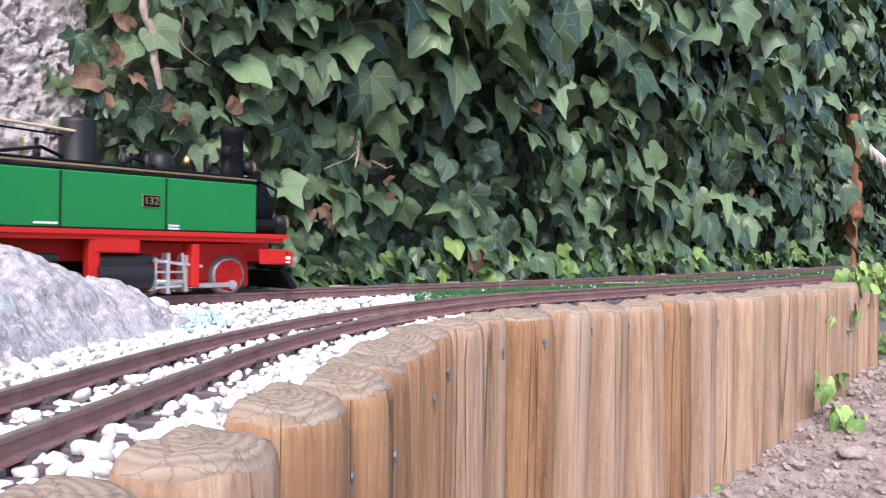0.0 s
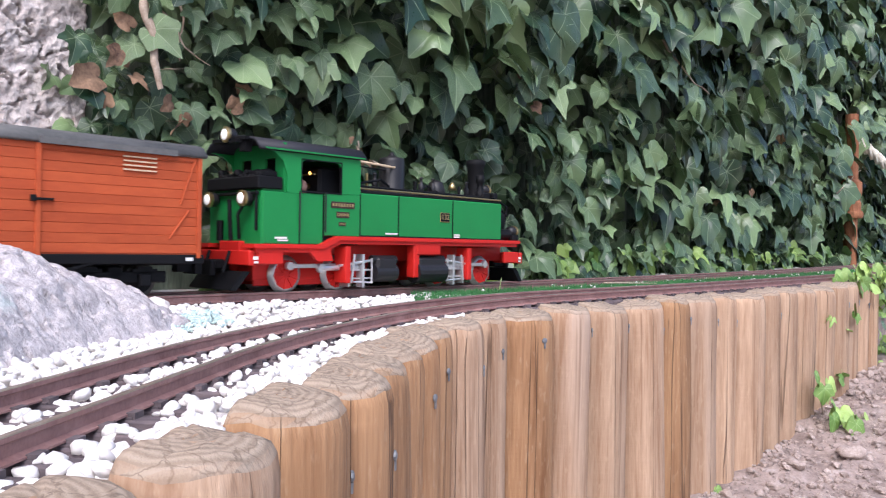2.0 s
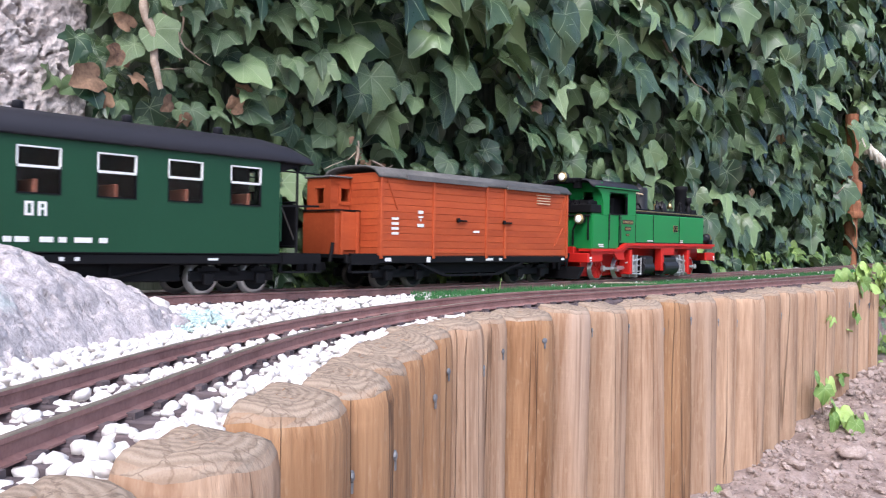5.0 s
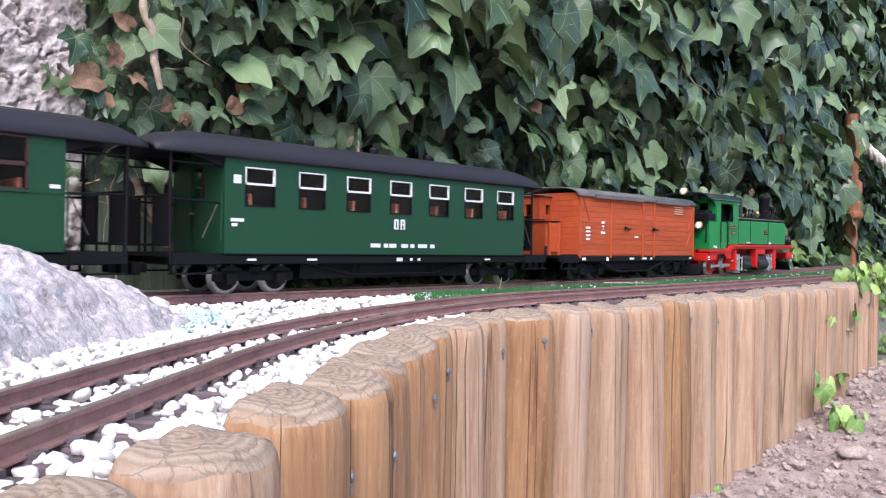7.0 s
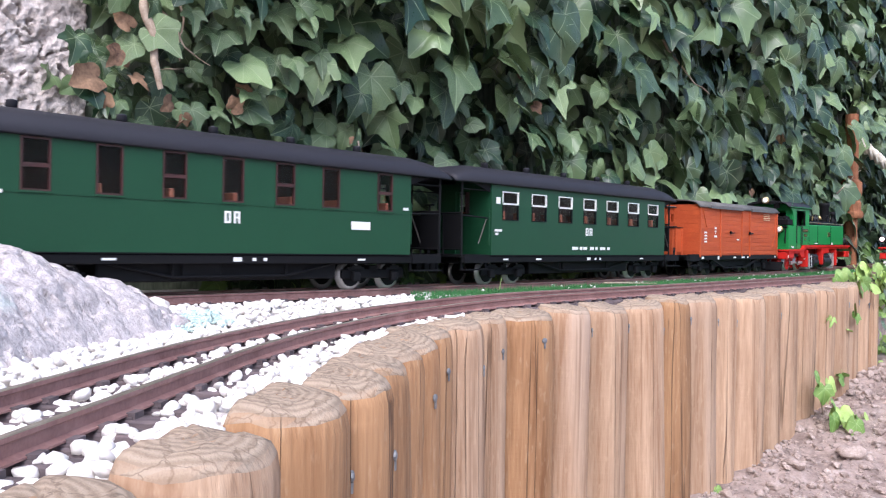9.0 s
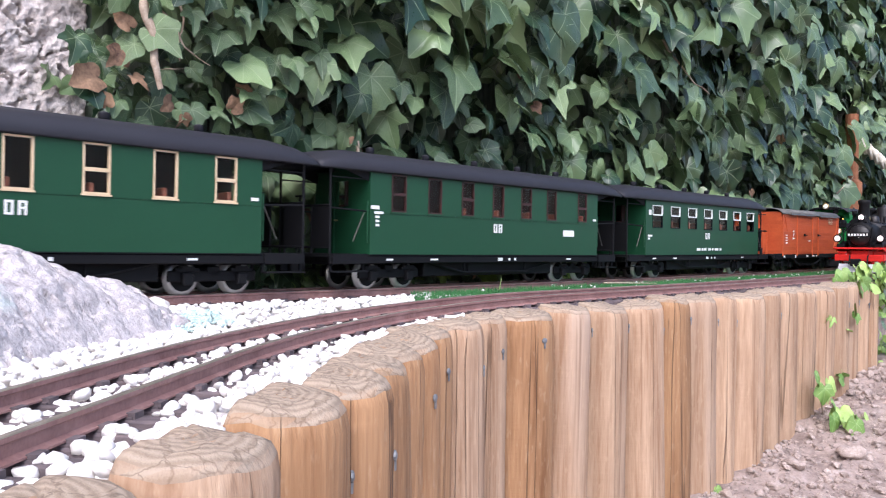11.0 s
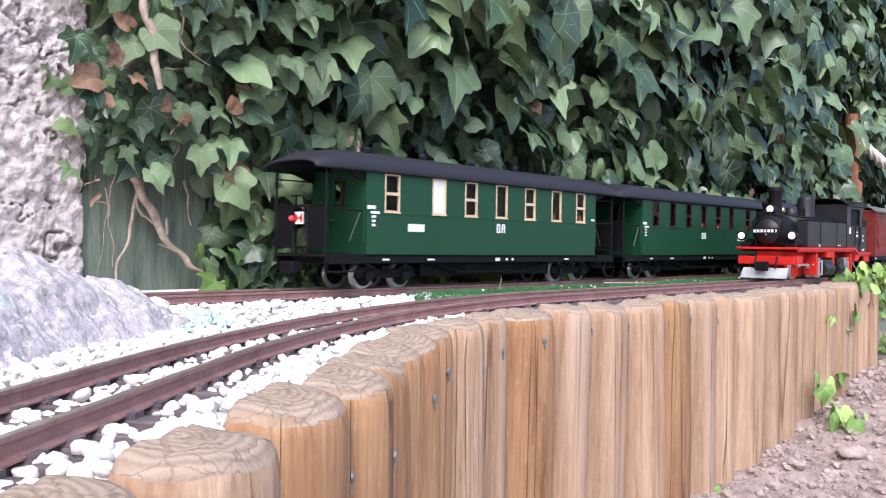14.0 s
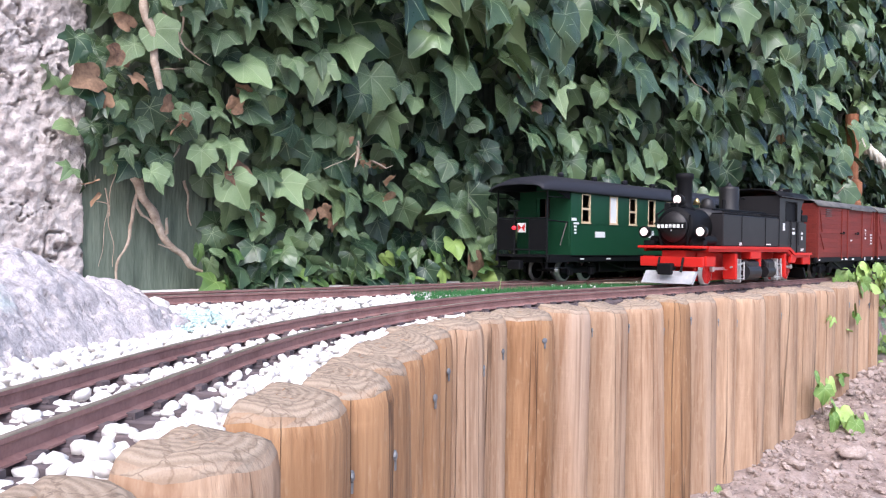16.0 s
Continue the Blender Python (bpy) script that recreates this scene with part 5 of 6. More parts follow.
    for pipe in (((0.196, -0.02, 0.058), (0.2, -0.026, 0.1), 0.0014), ((0.196, 0.02, 0.058), (0.2, 0.026, 0.1), 0.0014), ((0.2, -0.026, 0.1), (0.17, -0.026, 0.112), 0.0014), ((0.185, -0.012, 0.112), (0.185, 0.012, 0.112), 0.002), ((0.188, 0.0, 0.11), (0.188, 0.0, 0.118), 0.003), ((0.175, -0.028, 0.095), (0.14, -0.03, 0.1), 0.002)):
        part("front_pipe", rods(pipe), MATT, root, "black pipe on the smokebox")
    for y in (-0.046, 0.03):
        part("front_step", boxes((0.188, 0.2, y, y + 0.016, 0.0565, 0.064), bev=0.001), MATT, root)
    part("valve_box", boxes((0.142, 0.156, -0.034, -0.022, 0.095, 0.116), (0.176, 0.186, -0.022, -0.012, 0.106, 0.118), bev=0.0015), MATT, root)
    part("smokebox_saddle", boxes((0.14, 0.19, -0.024, 0.024, 0.05, 0.07), bev=0.002), MATT, root)
    part("chimney", turned(bmesh.new(), [(0.016, 0.106), (0.0115, 0.114), (0.0105, 0.12), (0.0108, 0.15), (0.0125, 0.153), (0.0128, 0.159), (0.0105, 0.1605)], (0.166, 0, 0), "z", 20), MATT, root, "tall black chimney", True)
    part("dome", turned(bmesh.new(), [(0.0175, 0.104), (0.0152, 0.108), (0.015, 0.146), (0.0142, 0.1495), (0.006, 0.151), (0.003, 0.154), (0.0015, 0.157)], (0.017, 0, 0), "z", 22), BLACK, root, "black flat-topped dome", True)
    part("sand_box", turned(bmesh.new(), [(0.013, 0.105), (0.011, 0.118), (0.009, 0.126), (0.003, 0.129)], (0.092, 0, 0), "z", 16), BLACK, root, "", True)
    part("bell", turned(bmesh.new(), [(0.0055, 0.118), (0.004, 0.124), (0.0022, 0.127), (0.0006, 0.1285)], (0.115, -0.006, 0), "z", 12), BRASS, root, "small brass bell", True)
    part("pump", turned(bmesh.new(), [(0.006, 0.1), (0.006, 0.118), (0.0035, 0.12), (0.0035, 0.127), (0.0055, 0.129), (0.0055, 0.138)], (0.145, -0.026, 0), "z", 12), MATT, root, "", True)
    pipes = bmesh.new()
    for a, b, r in (((-0.07, -0.012, 0.136), (0.01, -0.004, 0.134), 0.0009), ((-0.06, -0.03, 0.111), (0.14, -0.03, 0.11), 0.0014), ((-0.05, 0.03, 0.111), (0.14, 0.03, 0.11), 0.0014), ((-0.05, -0.02, 0.115), (-0.02, -0.022, 0.121), 0.0015), ((-0.02, -0.022, 0.121), (0.0, -0.014, 0.115), 0.0015), ((0.04, -0.02, 0.11), (0.06, -0.015, 0.12), 0.0015), ((0.06, -0.015, 0.12), (0.085, -0.012, 0.112), 0.0015), ((0.11, -0.022, 0.108), (0.11, -0.022, 0.122), 0.0018), ((0.125, -0.02, 0.108), (0.125, -0.02, 0.126), 0.0015), ((0.15, -0.018, 0.125), (0.165, -0.012, 0.14), 0.0012), ((0.17, -0.03, 0.104), (0.19, -0.034, 0.088), 0.0011), ((0.07, 0.015, 0.11), (0.07, 0.015, 0.127), 0.0025)):
        rod(pipes, a, b, r, 7)
    part("pipework", pipes, MATT, root, "black pipes along the boiler")
    part("pull_rod", rods(((-0.068, -0.02, 0.14), (0.012, -0.012, 0.1375), 0.0014)), CREAM if body is GREEN else MATT, root, "pale rod from cab to dome")
    for x, y in ((-0.02, -0.012), (0.05, -0.016), (0.072, -0.014), (0.128, -0.018)):
        part("valve", turned(bmesh.new(), [(0.003, 0.108), (0.0034, 0.12), (0.0018, 0.122), (0.0018, 0.127), (0.003, 0.128), (0.001, 0.1295)], (x, y, 0), "z", 10), BLACK, root, "small black boiler valve", True)
    part("whistle", rods(((-0.03, -0.01, 0.111), (-0.03, -0.01, 0.128), 0.0016), ((0.055, -0.01, 0.111), (0.055, -0.01, 0.124), 0.002)), BRASS, root)
    # lamps at both ends
    for y, z in ((-0.043, 0.076), (0.043, 0.076), (0, 0.122)) if body is BLACK else ((-0.034, 0.068), (0.034, 0.068), (0, 0.122)):
        lamp_body(root, 0.203 if z < 0.1 else 0.187, y, z, 1, lens, 0.008 if body is BLACK else 0.0075, MATT if body is BLACK else BRASS)
    for y, z in ((-0.03, 0.0905), (0.03, 0.0905), (0, 0.153)):
        lamp_body(root, -0.203, y, z, -1, LAMP, 0.0072)
    # frames, buffer beams, ploughs
    for f in (1, -1):
        x0, x1 = sorted((f * 0.2, f * 0.206))
        beam = part("buffer_beam", boxes((x0, x1, -0.048, 0.048, 0.027, 0.041), bev=0.001), RED, root, "red buffer beam")
        bars(beam, -1, [(f * 0.196, 0.034, 0.012, 0.003), (f * 0.196, 0.03, 0.01, 0.002)], y=0.0485)
        part("coupler", boxes((*sorted((f * 0.2, f * 0.222)), -0.006, 0.006, 0.022, 0.032), (*sorted((f * 0.218, f * 0.224)), -0.011, 0.011, 0.016, 0.032), bev=0.0015), MATT, beam, "black coupler")
        pl = bmesh.new()
        prism(pl, [(f * 0.198, 0.021), (f * 0.206, 0.021), (f * 0.219, 0.004), (f * 0.213, 0.003)], -0.038, 0.038)
        part("plough", pl, (PLOUGH if body is BLACK and f > 0 else MATT), beam, "sheet metal snow plough")
        for q in (-1, 1):
            part("side_step", boxes((*sorted((f * 0.168, f * 0.197)), *sorted((q * 0.045, q * 0.049)), 0.028, 0.042), bev=0.0008), RED, beam)
        for q in (-0.016, 0.02):
            part("hose", rods(((f * 0.207, q, 0.04), (f * 0.214, q, 0.02), 0.0016)), MATT, beam)
    part("main_frame", boxes((-0.198, 0.198, -0.018, 0.018, 0.03, 0.05), bev=0.001), RED, root)
    for side in (-1, 1):
        part("frame_box", boxes((0.012, 0.05, *sorted((side * 0.034, side * 0.05)), 0.0375, 0.05), (0.008, 0.017, *sorted((side * 0.036, side * 0.049)), 0.012, 0.05), bev=0.0012), RED, root)
        part("hanger", prism(bmesh.new(), [(-0.113, 0.046), (-0.14, 0.043), (-0.128, 0.031), (-0.108, 0.031)], *sorted((side * 0.046, side * 0.05))), RED, root)
    # two bogies with wheels, cylinders and rods
    for cx, f in ((-0.1165, 1), (0.1075, -1)):
        bogie = empty("bogie")
        bogie.parent, bogie.location = root, (cx, 0, 0)
        bogie["label"] = "red power bogie with outside cylinders"
        ww = 0.0325 if f > 0 else 0.0405
        part("bogie_frame", boxes((-0.066, 0.066, -0.02, -0.017, 0.006, 0.032), (-0.066, 0.066, 0.017, 0.02, 0.006, 0.032), (-0.06, -0.054, -0.02, 0.02, 0.01, 0.03), (0.054, 0.06, -0.02, 0.02, 0.01, 0.03), bev=0.0008), RED, bogie)
        for q in (-1, 1):
            part("frame_plate", boxes((-0.068, 0.06, *sorted((q * 0.0192, q * 0.0212)), 0.012, 0.047), bev=0.0006), RED, bogie, "red side frame plate")
        for x in (-ww, ww):
            wheelset(bogie, x, 0.0172, True, RED, train)
        for side in (-1, 1):
            y = side * 0.041
            c0 = 0.07 if f > 0 else -0.092
            c1 = c0 + (0.029 if f > 0 else 0.044)
            cyl = bmesh.new()
            box(cyl, c0, c1, *sorted((side * 0.03, side * 0.0495)), 0.011, 0.035, bev=0.003)
            rod(cyl, (c0 - 0.001, y, 0.018), (c1 + 0.001, y, 0.018), 0.0098 if f > 0 else 0.0122, 18)
            rod(cyl, (c0 - 0.003, y, 0.032), (c1 + 0.003, y, 0.032), 0.005, 12)
            part("cylinder", cyl, BLACK, bogie, "black outside cylinder")
            g = -1 if f > 0 else 1     # guides point to the wheels
            e = c0 if f > 0 else c1
            part("slide_bar", boxes((*sorted((e, e + g * 0.036)), *sorted((side * 0.038, side * 0.042)), 0.0205, 0.0222), (*sorted((e, e + g * 0.036)), *sorted((side * 0.038, side * 0.042)), 0.0115, 0.0132), (*sorted((e + g * 0.034, e + g * 0.037)), *sorted((side * 0.03, side * 0.044)), 0.004, 0.036), (*sorted((e + g * 0.016, e + g * 0.019)), *sorted((side * 0.036, side * 0.046)), 0.003, 0.038)), STEEL, bogie, "bright slide bars")
            part("valve_gear", rods(((e, side * 0.043, 0.032), (e + g * 0.05, side * 0.045, 0.026), 0.0014), ((e + g * 0.03, side * 0.046, 0.038), (e + g * 0.034, side * 0.046, 0.008), 0.0013), ((e + g * 0.006, side * 0.046, 0.034), (e + g * 0.006, side * 0.046, 0.007), 0.0011), ((e + g * 0.03, side * 0.045, 0.009), (e + g * 0.004, side * 0.045, 0.008), 0.001)), STEEL, bogie, "bright valve gear")
            part("rod_bracket", boxes((*sorted((e + g * 0.038, e + g * 0.045)), *sorted((side * 0.03, side * 0.05)), 0.008, 0.046), bev=0.001), RED, bogie, "red bracket")
            cr = bmesh.new()
            box(cr, -ww - 0.004, ww + 0.004, *sorted((side * 0.0305, side * 0.0335)), -0.0022, 0.0022, bev=0.0006)
            for x in (-ww, ww):
                rod(cr, (x, side * 0.03, 0), (x, side * 0.0345, 0), 0.0042, 12)
            ob = part("coupling_rod", cr, STEEL, bogie, "bright coupling rod")
            SWINGING.append((ob, (0, 0, 0.0172), 0.0086, 0.0172, train))
            mr = bmesh.new()
            rod(mr, (0, side * 0.0355, 0), (-f * -0.045, side * 0.039, 0.0015), 0.003, 8)
            rod(mr, (0, side * 0.0335, 0), (0, side * 0.038, 0), 0.0048, 12)
            ob = part("driving_rod", mr, STEEL, bogie, "bright driving rod")
            SWINGING.append((ob, (f * 0.004, 0, 0.0172), 0.006, 0.0172, train))
    # plates and lettering
    for side in (-1, 1):
        if number:
            pl = part("number_plate", boxes((0.0525, 0.0685, *sorted((side * 0.0455, side * 0.0463)), 0.076, 0.087), bev=0.0004), BRASS, root, "brass-edged black number plate")
            part("plate_ground", boxes((0.0532, 0.0678, *sorted((side * 0.0463, side * 0.0466)), 0.0767, 0.0863)), MATT, pl)
            m = Matrix.Translation((0.0605, side * 0.0468, 0.0815)) @ Matrix.Rotation(radians(90), 4, "X")
            if side > 0:
                m = Matrix.Translation((0.0605, side * 0.0468, 0.0815)) @ Matrix.Rotation(radians(180), 4, "Z") @ Matrix.Rotation(radians(90), 4, "X")
            writing("number", number, 0.0088, m, BRASS, pl)
            for x, z, l, h in ((-0.0935, 0.0885, 0.031, 0.0065), (-0.0935, 0.0785, 0.017, 0.006), (-0.094, 0.069, 0.009, 0.0035)):
                p2 = part("name_plate", boxes((x - l / 2, x + l / 2, *sorted((side * 0.046, side * 0.0466)), z - h / 2, z + h / 2)), MAROON, root, "small dark plate with brass letters")
                bars(p2, side, [(x + (i - 3.5) * l / 8.5, z, l / 14, h * 0.5) for i in range(8)], BRASS, y=0.0466)
        else:
            bars(root, side, [(-0.088, 0.0895, 0.0085, 0.012)], y=0.0462, name="white_panel")
            bars(root, side, [(-0.128, 0.087, 0.012, 0.0018), (-0.13, 0.08, 0.012, 0.0045), (-0.168, 0.08, 0.006, 0.004), (-0.168, 0.072, 0.006, 0.006)], y=0.0464)
        bars(root, side, [(-0.02 - 0.005, 0.0605, 0.018, 0.0018), (0.081, 0.0615, 0.01, 0.0016), (0.081, 0.059, 0.01, 0.0016), (-0.17, 0.0535, 0.014, 0.0018), (-0.168, 0.051, 0.012, 0.0016)], y=0.0464)
    if not number:
        part("number_panel", boxes((0.2045, 0.206, -0.022, 0.022, 0.0795, 0.089)), MATT, root)
        part("lettering", boxes(*[(0.206, 0.2064, -0.021 + i * 0.006, -0.0168 + i * 0.006, 0.0815, 0.0865) for i in range(6)], (0.206, 0.2064, 0.0165, 0.0185, 0.0815, 0.0865)), WHITE, root)
        part("running_plate_front", boxes((0.186, 0.21, -0.05, 0.05, 0.0525, 0.0565), bev=0.001), RED, root, "red front running plate")
    return root


def bogie_truck(parent, cx, train, half_base=0.0275, r=0.0155, tyre=None):
    b = part("bogie", boxes((-0.045, 0.045, -0.034, -0.0305, 0.012, 0.022), (-0.045, 0.045, 0.0305, 0.034, 0.012, 0.022), (-0.006, 0.006, -0.034, 0.034, 0.016, 0.026), bev=0.001), MATT, parent, "black four-wheel bogie")
    b.location = (cx, 0, 0)
    for x in (-half_base, half_base):
        for side in (-1, 1):
            part("axle_box", boxes((x - 0.005, x + 0.005, *sorted((side * 0.033, side * 0.039)), 0.009, 0.02), bev=0.001), MATT, b)
            part("spring", boxes((x - 0.011, x + 0.011, *sorted((side * 0.034, side * 0.037)), 0.0215, 0.024), (x - 0.007, x + 0.007, *sorted((side * 0.034, side * 0.037)), 0.024, 0.026)), MATT, b)
        wheelset(b, x, r, False, MATT, train, 0.0245, tyre)
    return b


def coach(label, train, style):
    """An open-platform coach. style: 'white', 'maroon' or 'cream' windows."""
    root = empty("passenger_coach", label=label, category="model coach", group="coaches of the green train")
    tall = style != "white"
    z0, z1 = (0.0845, 0.1255) if tall else (0.082, 0.1185)
    half = 0.0112 if tall else 0.0165
    centres = [-0.1825 + 0.0608 * i for i in range(7)]
    if style == "cream":
        centres = [-0.183, -0.109, -0.053, 0.005, 0.064, 0.123, 0.1815]
    elif style == "maroon":
        centres = [-0.178, -0.121, -0.064, -0.0065, 0.051, 0.107, 0.181]
    frame_mat = {"white": WHITE, "maroon": MAROON, "cream": CREAM}[style]
    for side in (-1, 1):
        y = sorted((side * 0.0445, side * 0.047))
        part("lower_panel", boxes((-0.22, 0.22, *y, 0.0375, z0)), COACH, root, "dark green side panel")
        part("upper_panel", boxes((-0.22, 0.22, *y, z1, 0.1295)), COACH, root)
        edges = [-0.22] + [e for c in centres for e in (c - half, c + half)] + [0.22]
        for a, b in zip(edges[::2], edges[1::2]):
            part("pillar", boxes((a, b, *y, z0, z1)), COACH, root)
        if tall:
            part("belt", boxes((-0.22, 0.22, *sorted((side * 0.047, side * 0.0475)), 0.0825, 0.0836)), COACH, root)
        part("wall_foot", boxes((-0.2205, 0.2205, *sorted((side * 0.0445, side * 0.0474)), 0.0372, 0.0382)), MATT, root)
        for i, c in enumerate(centres):
            bm = bmesh.new()
            fy = sorted((side * 0.0448, side * 0.0477))
            t = 0.0012 if style == "white" else 0.0016
            a, b = c - half, c + half
            if style == "white":
                # a bright frame round the upper light, a dark one below
                zm = z1 - 0.0145
                box(bm, a, b, *fy, z1 - t, z1)
                box(bm, a, a + t, *fy, zm, z1)
                box(bm, b - t, b, *fy, zm, z1)
                box(bm, a, b, *fy, zm - 0.002, zm)
                win = part("window", bm, WHITE, root, "window with a white upper light")
                part("lower_frame", boxes((a, a + t, *fy, z0, zm), (b - t, b, *fy, z0, zm), (a, b, *fy, z0, z0 + t)), MATT, win)
            else:
                box(bm, a, b, *fy, z1 - t, z1)
                box(bm, a, b, *fy, z0, z0 + t)
                box(bm, a, a + t, *fy, z0, z1)
                box(bm, b - t, b, *fy, z0, z1)
                if i % 2 == 0:
                    zm = z0 + (z1 - z0) * 0.48
                    box(bm, a, b, *fy, zm - t, zm + t)
                win = part("window", bm, frame_mat, root)
                part("sill", boxes((a - 0.001, b + 0.001, *sorted((side * 0.047, side * 0.0484)), z0 - 0.0015, z0)), frame_mat if style == "cream" else COACH, win)
            blind = style == "cream" and i == 1
            pane = part("blind" if blind else "pane", boxes((a, b, *sorted((side * 0.0455, side * 0.0459)), z0, z1)), WHITE if blind else GLASS, win, "white blind" if blind else "")
            if not blind:
                pane.visible_shadow = False
    # floor, inside, seats
    part("floor", boxes((-0.272, 0.272, -0.0445, 0.0445, 0.035, 0.0385)), MATT, root)
    # Dark red ceiling and a made-up centre sheet, added to darken the inside.
    part("ceiling_board", boxes((-0.22, 0.22, -0.0445, 0.0445, 0.1285, 0.1295)), MAROON, root)
    part("partition", boxes((-0.216, 0.216, -0.001, 0.001, 0.0385, 0.1285)), MAROON, root)
    for i in range(7):
        x = -0.19 + i * 0.063
        part("bench", boxes((x - 0.002, x + 0.002, -0.043, -0.008, 0.04, 0.094), (x - 0.016, x + 0.016, -0.043, -0.008, 0.055, 0.06), (x - 0.002, x + 0.002, 0.008, 0.043, 0.04, 0.094), (x - 0.016, x + 0.016, 0.008, 0.043, 0.055, 0.06), bev=0.0008), SEAT, root, "brown bench seats")
    # ends with doors and platforms
    for f in (-1, 1):
        x = sorted((f * 0.2175, f * 0.22))
        part("end_wall", boxes((*x, -0.0445, -0.014, 0.0375, 0.1295), (*x, 0.014, 0.0445, 0.0375, 0.1295), (*x, -0.014, 0.014, 0.118, 0.145)), COACH, root)
        d = part("end_door", boxes((*sorted((f * 0.2165, f * 0.2185)), -0.0138, 0.0138, 0.0385, 0.09), (*sorted((f * 0.2165, f * 0.2185)), -0.0138, -0.009, 0.09, 0.118), (*sorted((f * 0.2165, f * 0.2185)), 0.009, 0.0138, 0.09, 0.118)), COACH, root)
        part("door_handle", rods(((f * 0.219, 0.009, 0.075), (f * 0.2235, 0.009, 0.075), 0.001)), BRASS, d)
        for y, r, top in ((-0.043, 0.0014, 0.129), (0.043, 0.0014, 0.129), (-0.013, 0.0012, 0.089), (0.013, 0.0012, 0.089)):
            part("platform_post", rods(((f * 0.271, y, 0.0385), (f * 0.271, y, top), r), seg=7), MATT, root)
        for z in (0.045, 0.0885):
            part("platform_rail", rods(((f * 0.2705, -0.043, z), (f * 0.2705, 0.043, z), 0.0013), seg=7), MATT, root, "black platform rail")
        for y in (-0.043, 0.043):
            part("side_rail", rods(((f * 0.27, y, 0.118), (f * 0.222, y, 0.118), 0.0008), seg=6), MATT, root)
            part("side_chain", rods(((f * 0.27, y, 0.086), (f * 0.222, y, 0.084), 0.001), seg=6), MATT, root)
            part("side_stay", rods(((f * 0.225, y, 0.083), (f * 0.24, y, 0.052), 0.0006), seg=6), DARK_STEEL, root, "thin grey stay")
        for q in (-1, 1):
            part("gate", boxes((*sorted((f * 0.27, f * 0.2715)), *sorted((q * 0.042, q * 0.013)), 0.045, 0.087)), MATT, root, "black sheet panel")
        for side in (-1, 1):
            part("step", boxes((*sorted((f * 0.224, f * 0.27)), *sorted((side * 0.04, side * 0.05)), 0.0195, 0.021), (*sorted((f * 0.224, f * 0.2265)), *sorted((side * 0.041, side * 0.043)), 0.02, 0.036), (*sorted((f * 0.2675, f * 0.27)), *sorted((side * 0.041, side * 0.043)), 0.02, 0.036), (*sorted((f * 0.224, f * 0.27)), *sorted((side * 0.044, side * 0.0475)), 0.0285, 0.038)), MATT, root, "black footstep")
            part("grab_rail", rods(((f * 0.2225, side * 0.0455, 0.05), (f * 0.2225, side * 0.0455, 0.095), 0.0008)), COACH, root)
            part("corner_bracket", prism(bmesh.new(), [(f * 0.22, 0.1285), (f * 0.26, 0.1285), (f * 0.22, 0.116)], *sorted((side * 0.0435, side * 0.045))), MATT, root)
        part("coupler", boxes((*sorted((f * 0.272, f * 0.289)), -0.005, 0.005, 0.02, 0.029), (*sorted((f * 0.281, f * 0.289)), -0.011, 0.011, 0.018, 0.03), bev=0.001), MATT, root)
        part("brake_stand", rods(((f * 0.262, 0.02, 0.0385), (f * 0.262, 0.02, 0.1), 0.0013), ((f * 0.262, 0.012, 0.1), (f * 0.262, 0.028, 0.1), 0.001)), MATT, root)
    # the white-windowed coach has a shorter front platform
    front = 0.259 if style == "white" else 0.287
    for ob in root.children:
        if style == "white" and ob.name.split(".")[0] in ("platform_post", "platform_rail", "gate", "brake_stand") and ob.data.vertices[0].co.x > 0:
            ob.location.x = -0.028
    part("roof", arch(-0.287, front, 0.0515, 0.1275, 0.1505, 0.002, 0.62, 16), ROOF, root, "dark grey arched roof", True)
    for i in range(5):
        v = turned(bmesh.new(), [(0.0034, 0.147), (0.0032, 0.152), (0.0048, 0.1525), (0.0046, 0.1575), (0.0048, 0.158), (0.0012, 0.1592)], (-0.18 + 0.09 * i, 0, 0), "z", 12)
        part("roof_vent", v, ROOF, root, "", True)
    # underframe
    for side in (-1, 1):
        part("sole_bar", boxes((-0.272, 0.272, *sorted((side * 0.0425, side * 0.046)), 0.0285, 0.0368), bev=0.0006), MATT, root)
        part("truss", rods(((-0.12, side * 0.038, 0.029), (-0.06, side * 0.038, 0.0165), 0.0013), ((-0.06, side * 0.038, 0.0165), (0.06, side * 0.038, 0.0165), 0.0013), ((0.06, side * 0.038, 0.0165), (0.12, side * 0.038, 0.029), 0.0013), ((-0.06, side * 0.038, 0.0165), (-0.06, side * 0.038, 0.03), 0.0013), ((0.06, side * 0.038, 0.0165), (0.06, side * 0.038, 0.03), 0.0013)), MATT, root, "thin truss rods")
        bars(root, side, [(-0.19, 0.0325, 0.01, 0.002), (-0.12, 0.0325, 0.012, 0.002), (0.0, 0.0325, 0.009, 0.004), (0.018, 0.0325, 0.004, 0.003), (0.03, 0.0325, 0.004, 0.003), (0.15, 0.0325, 0.01, 0.002)], y=0.046)
        flip = -side
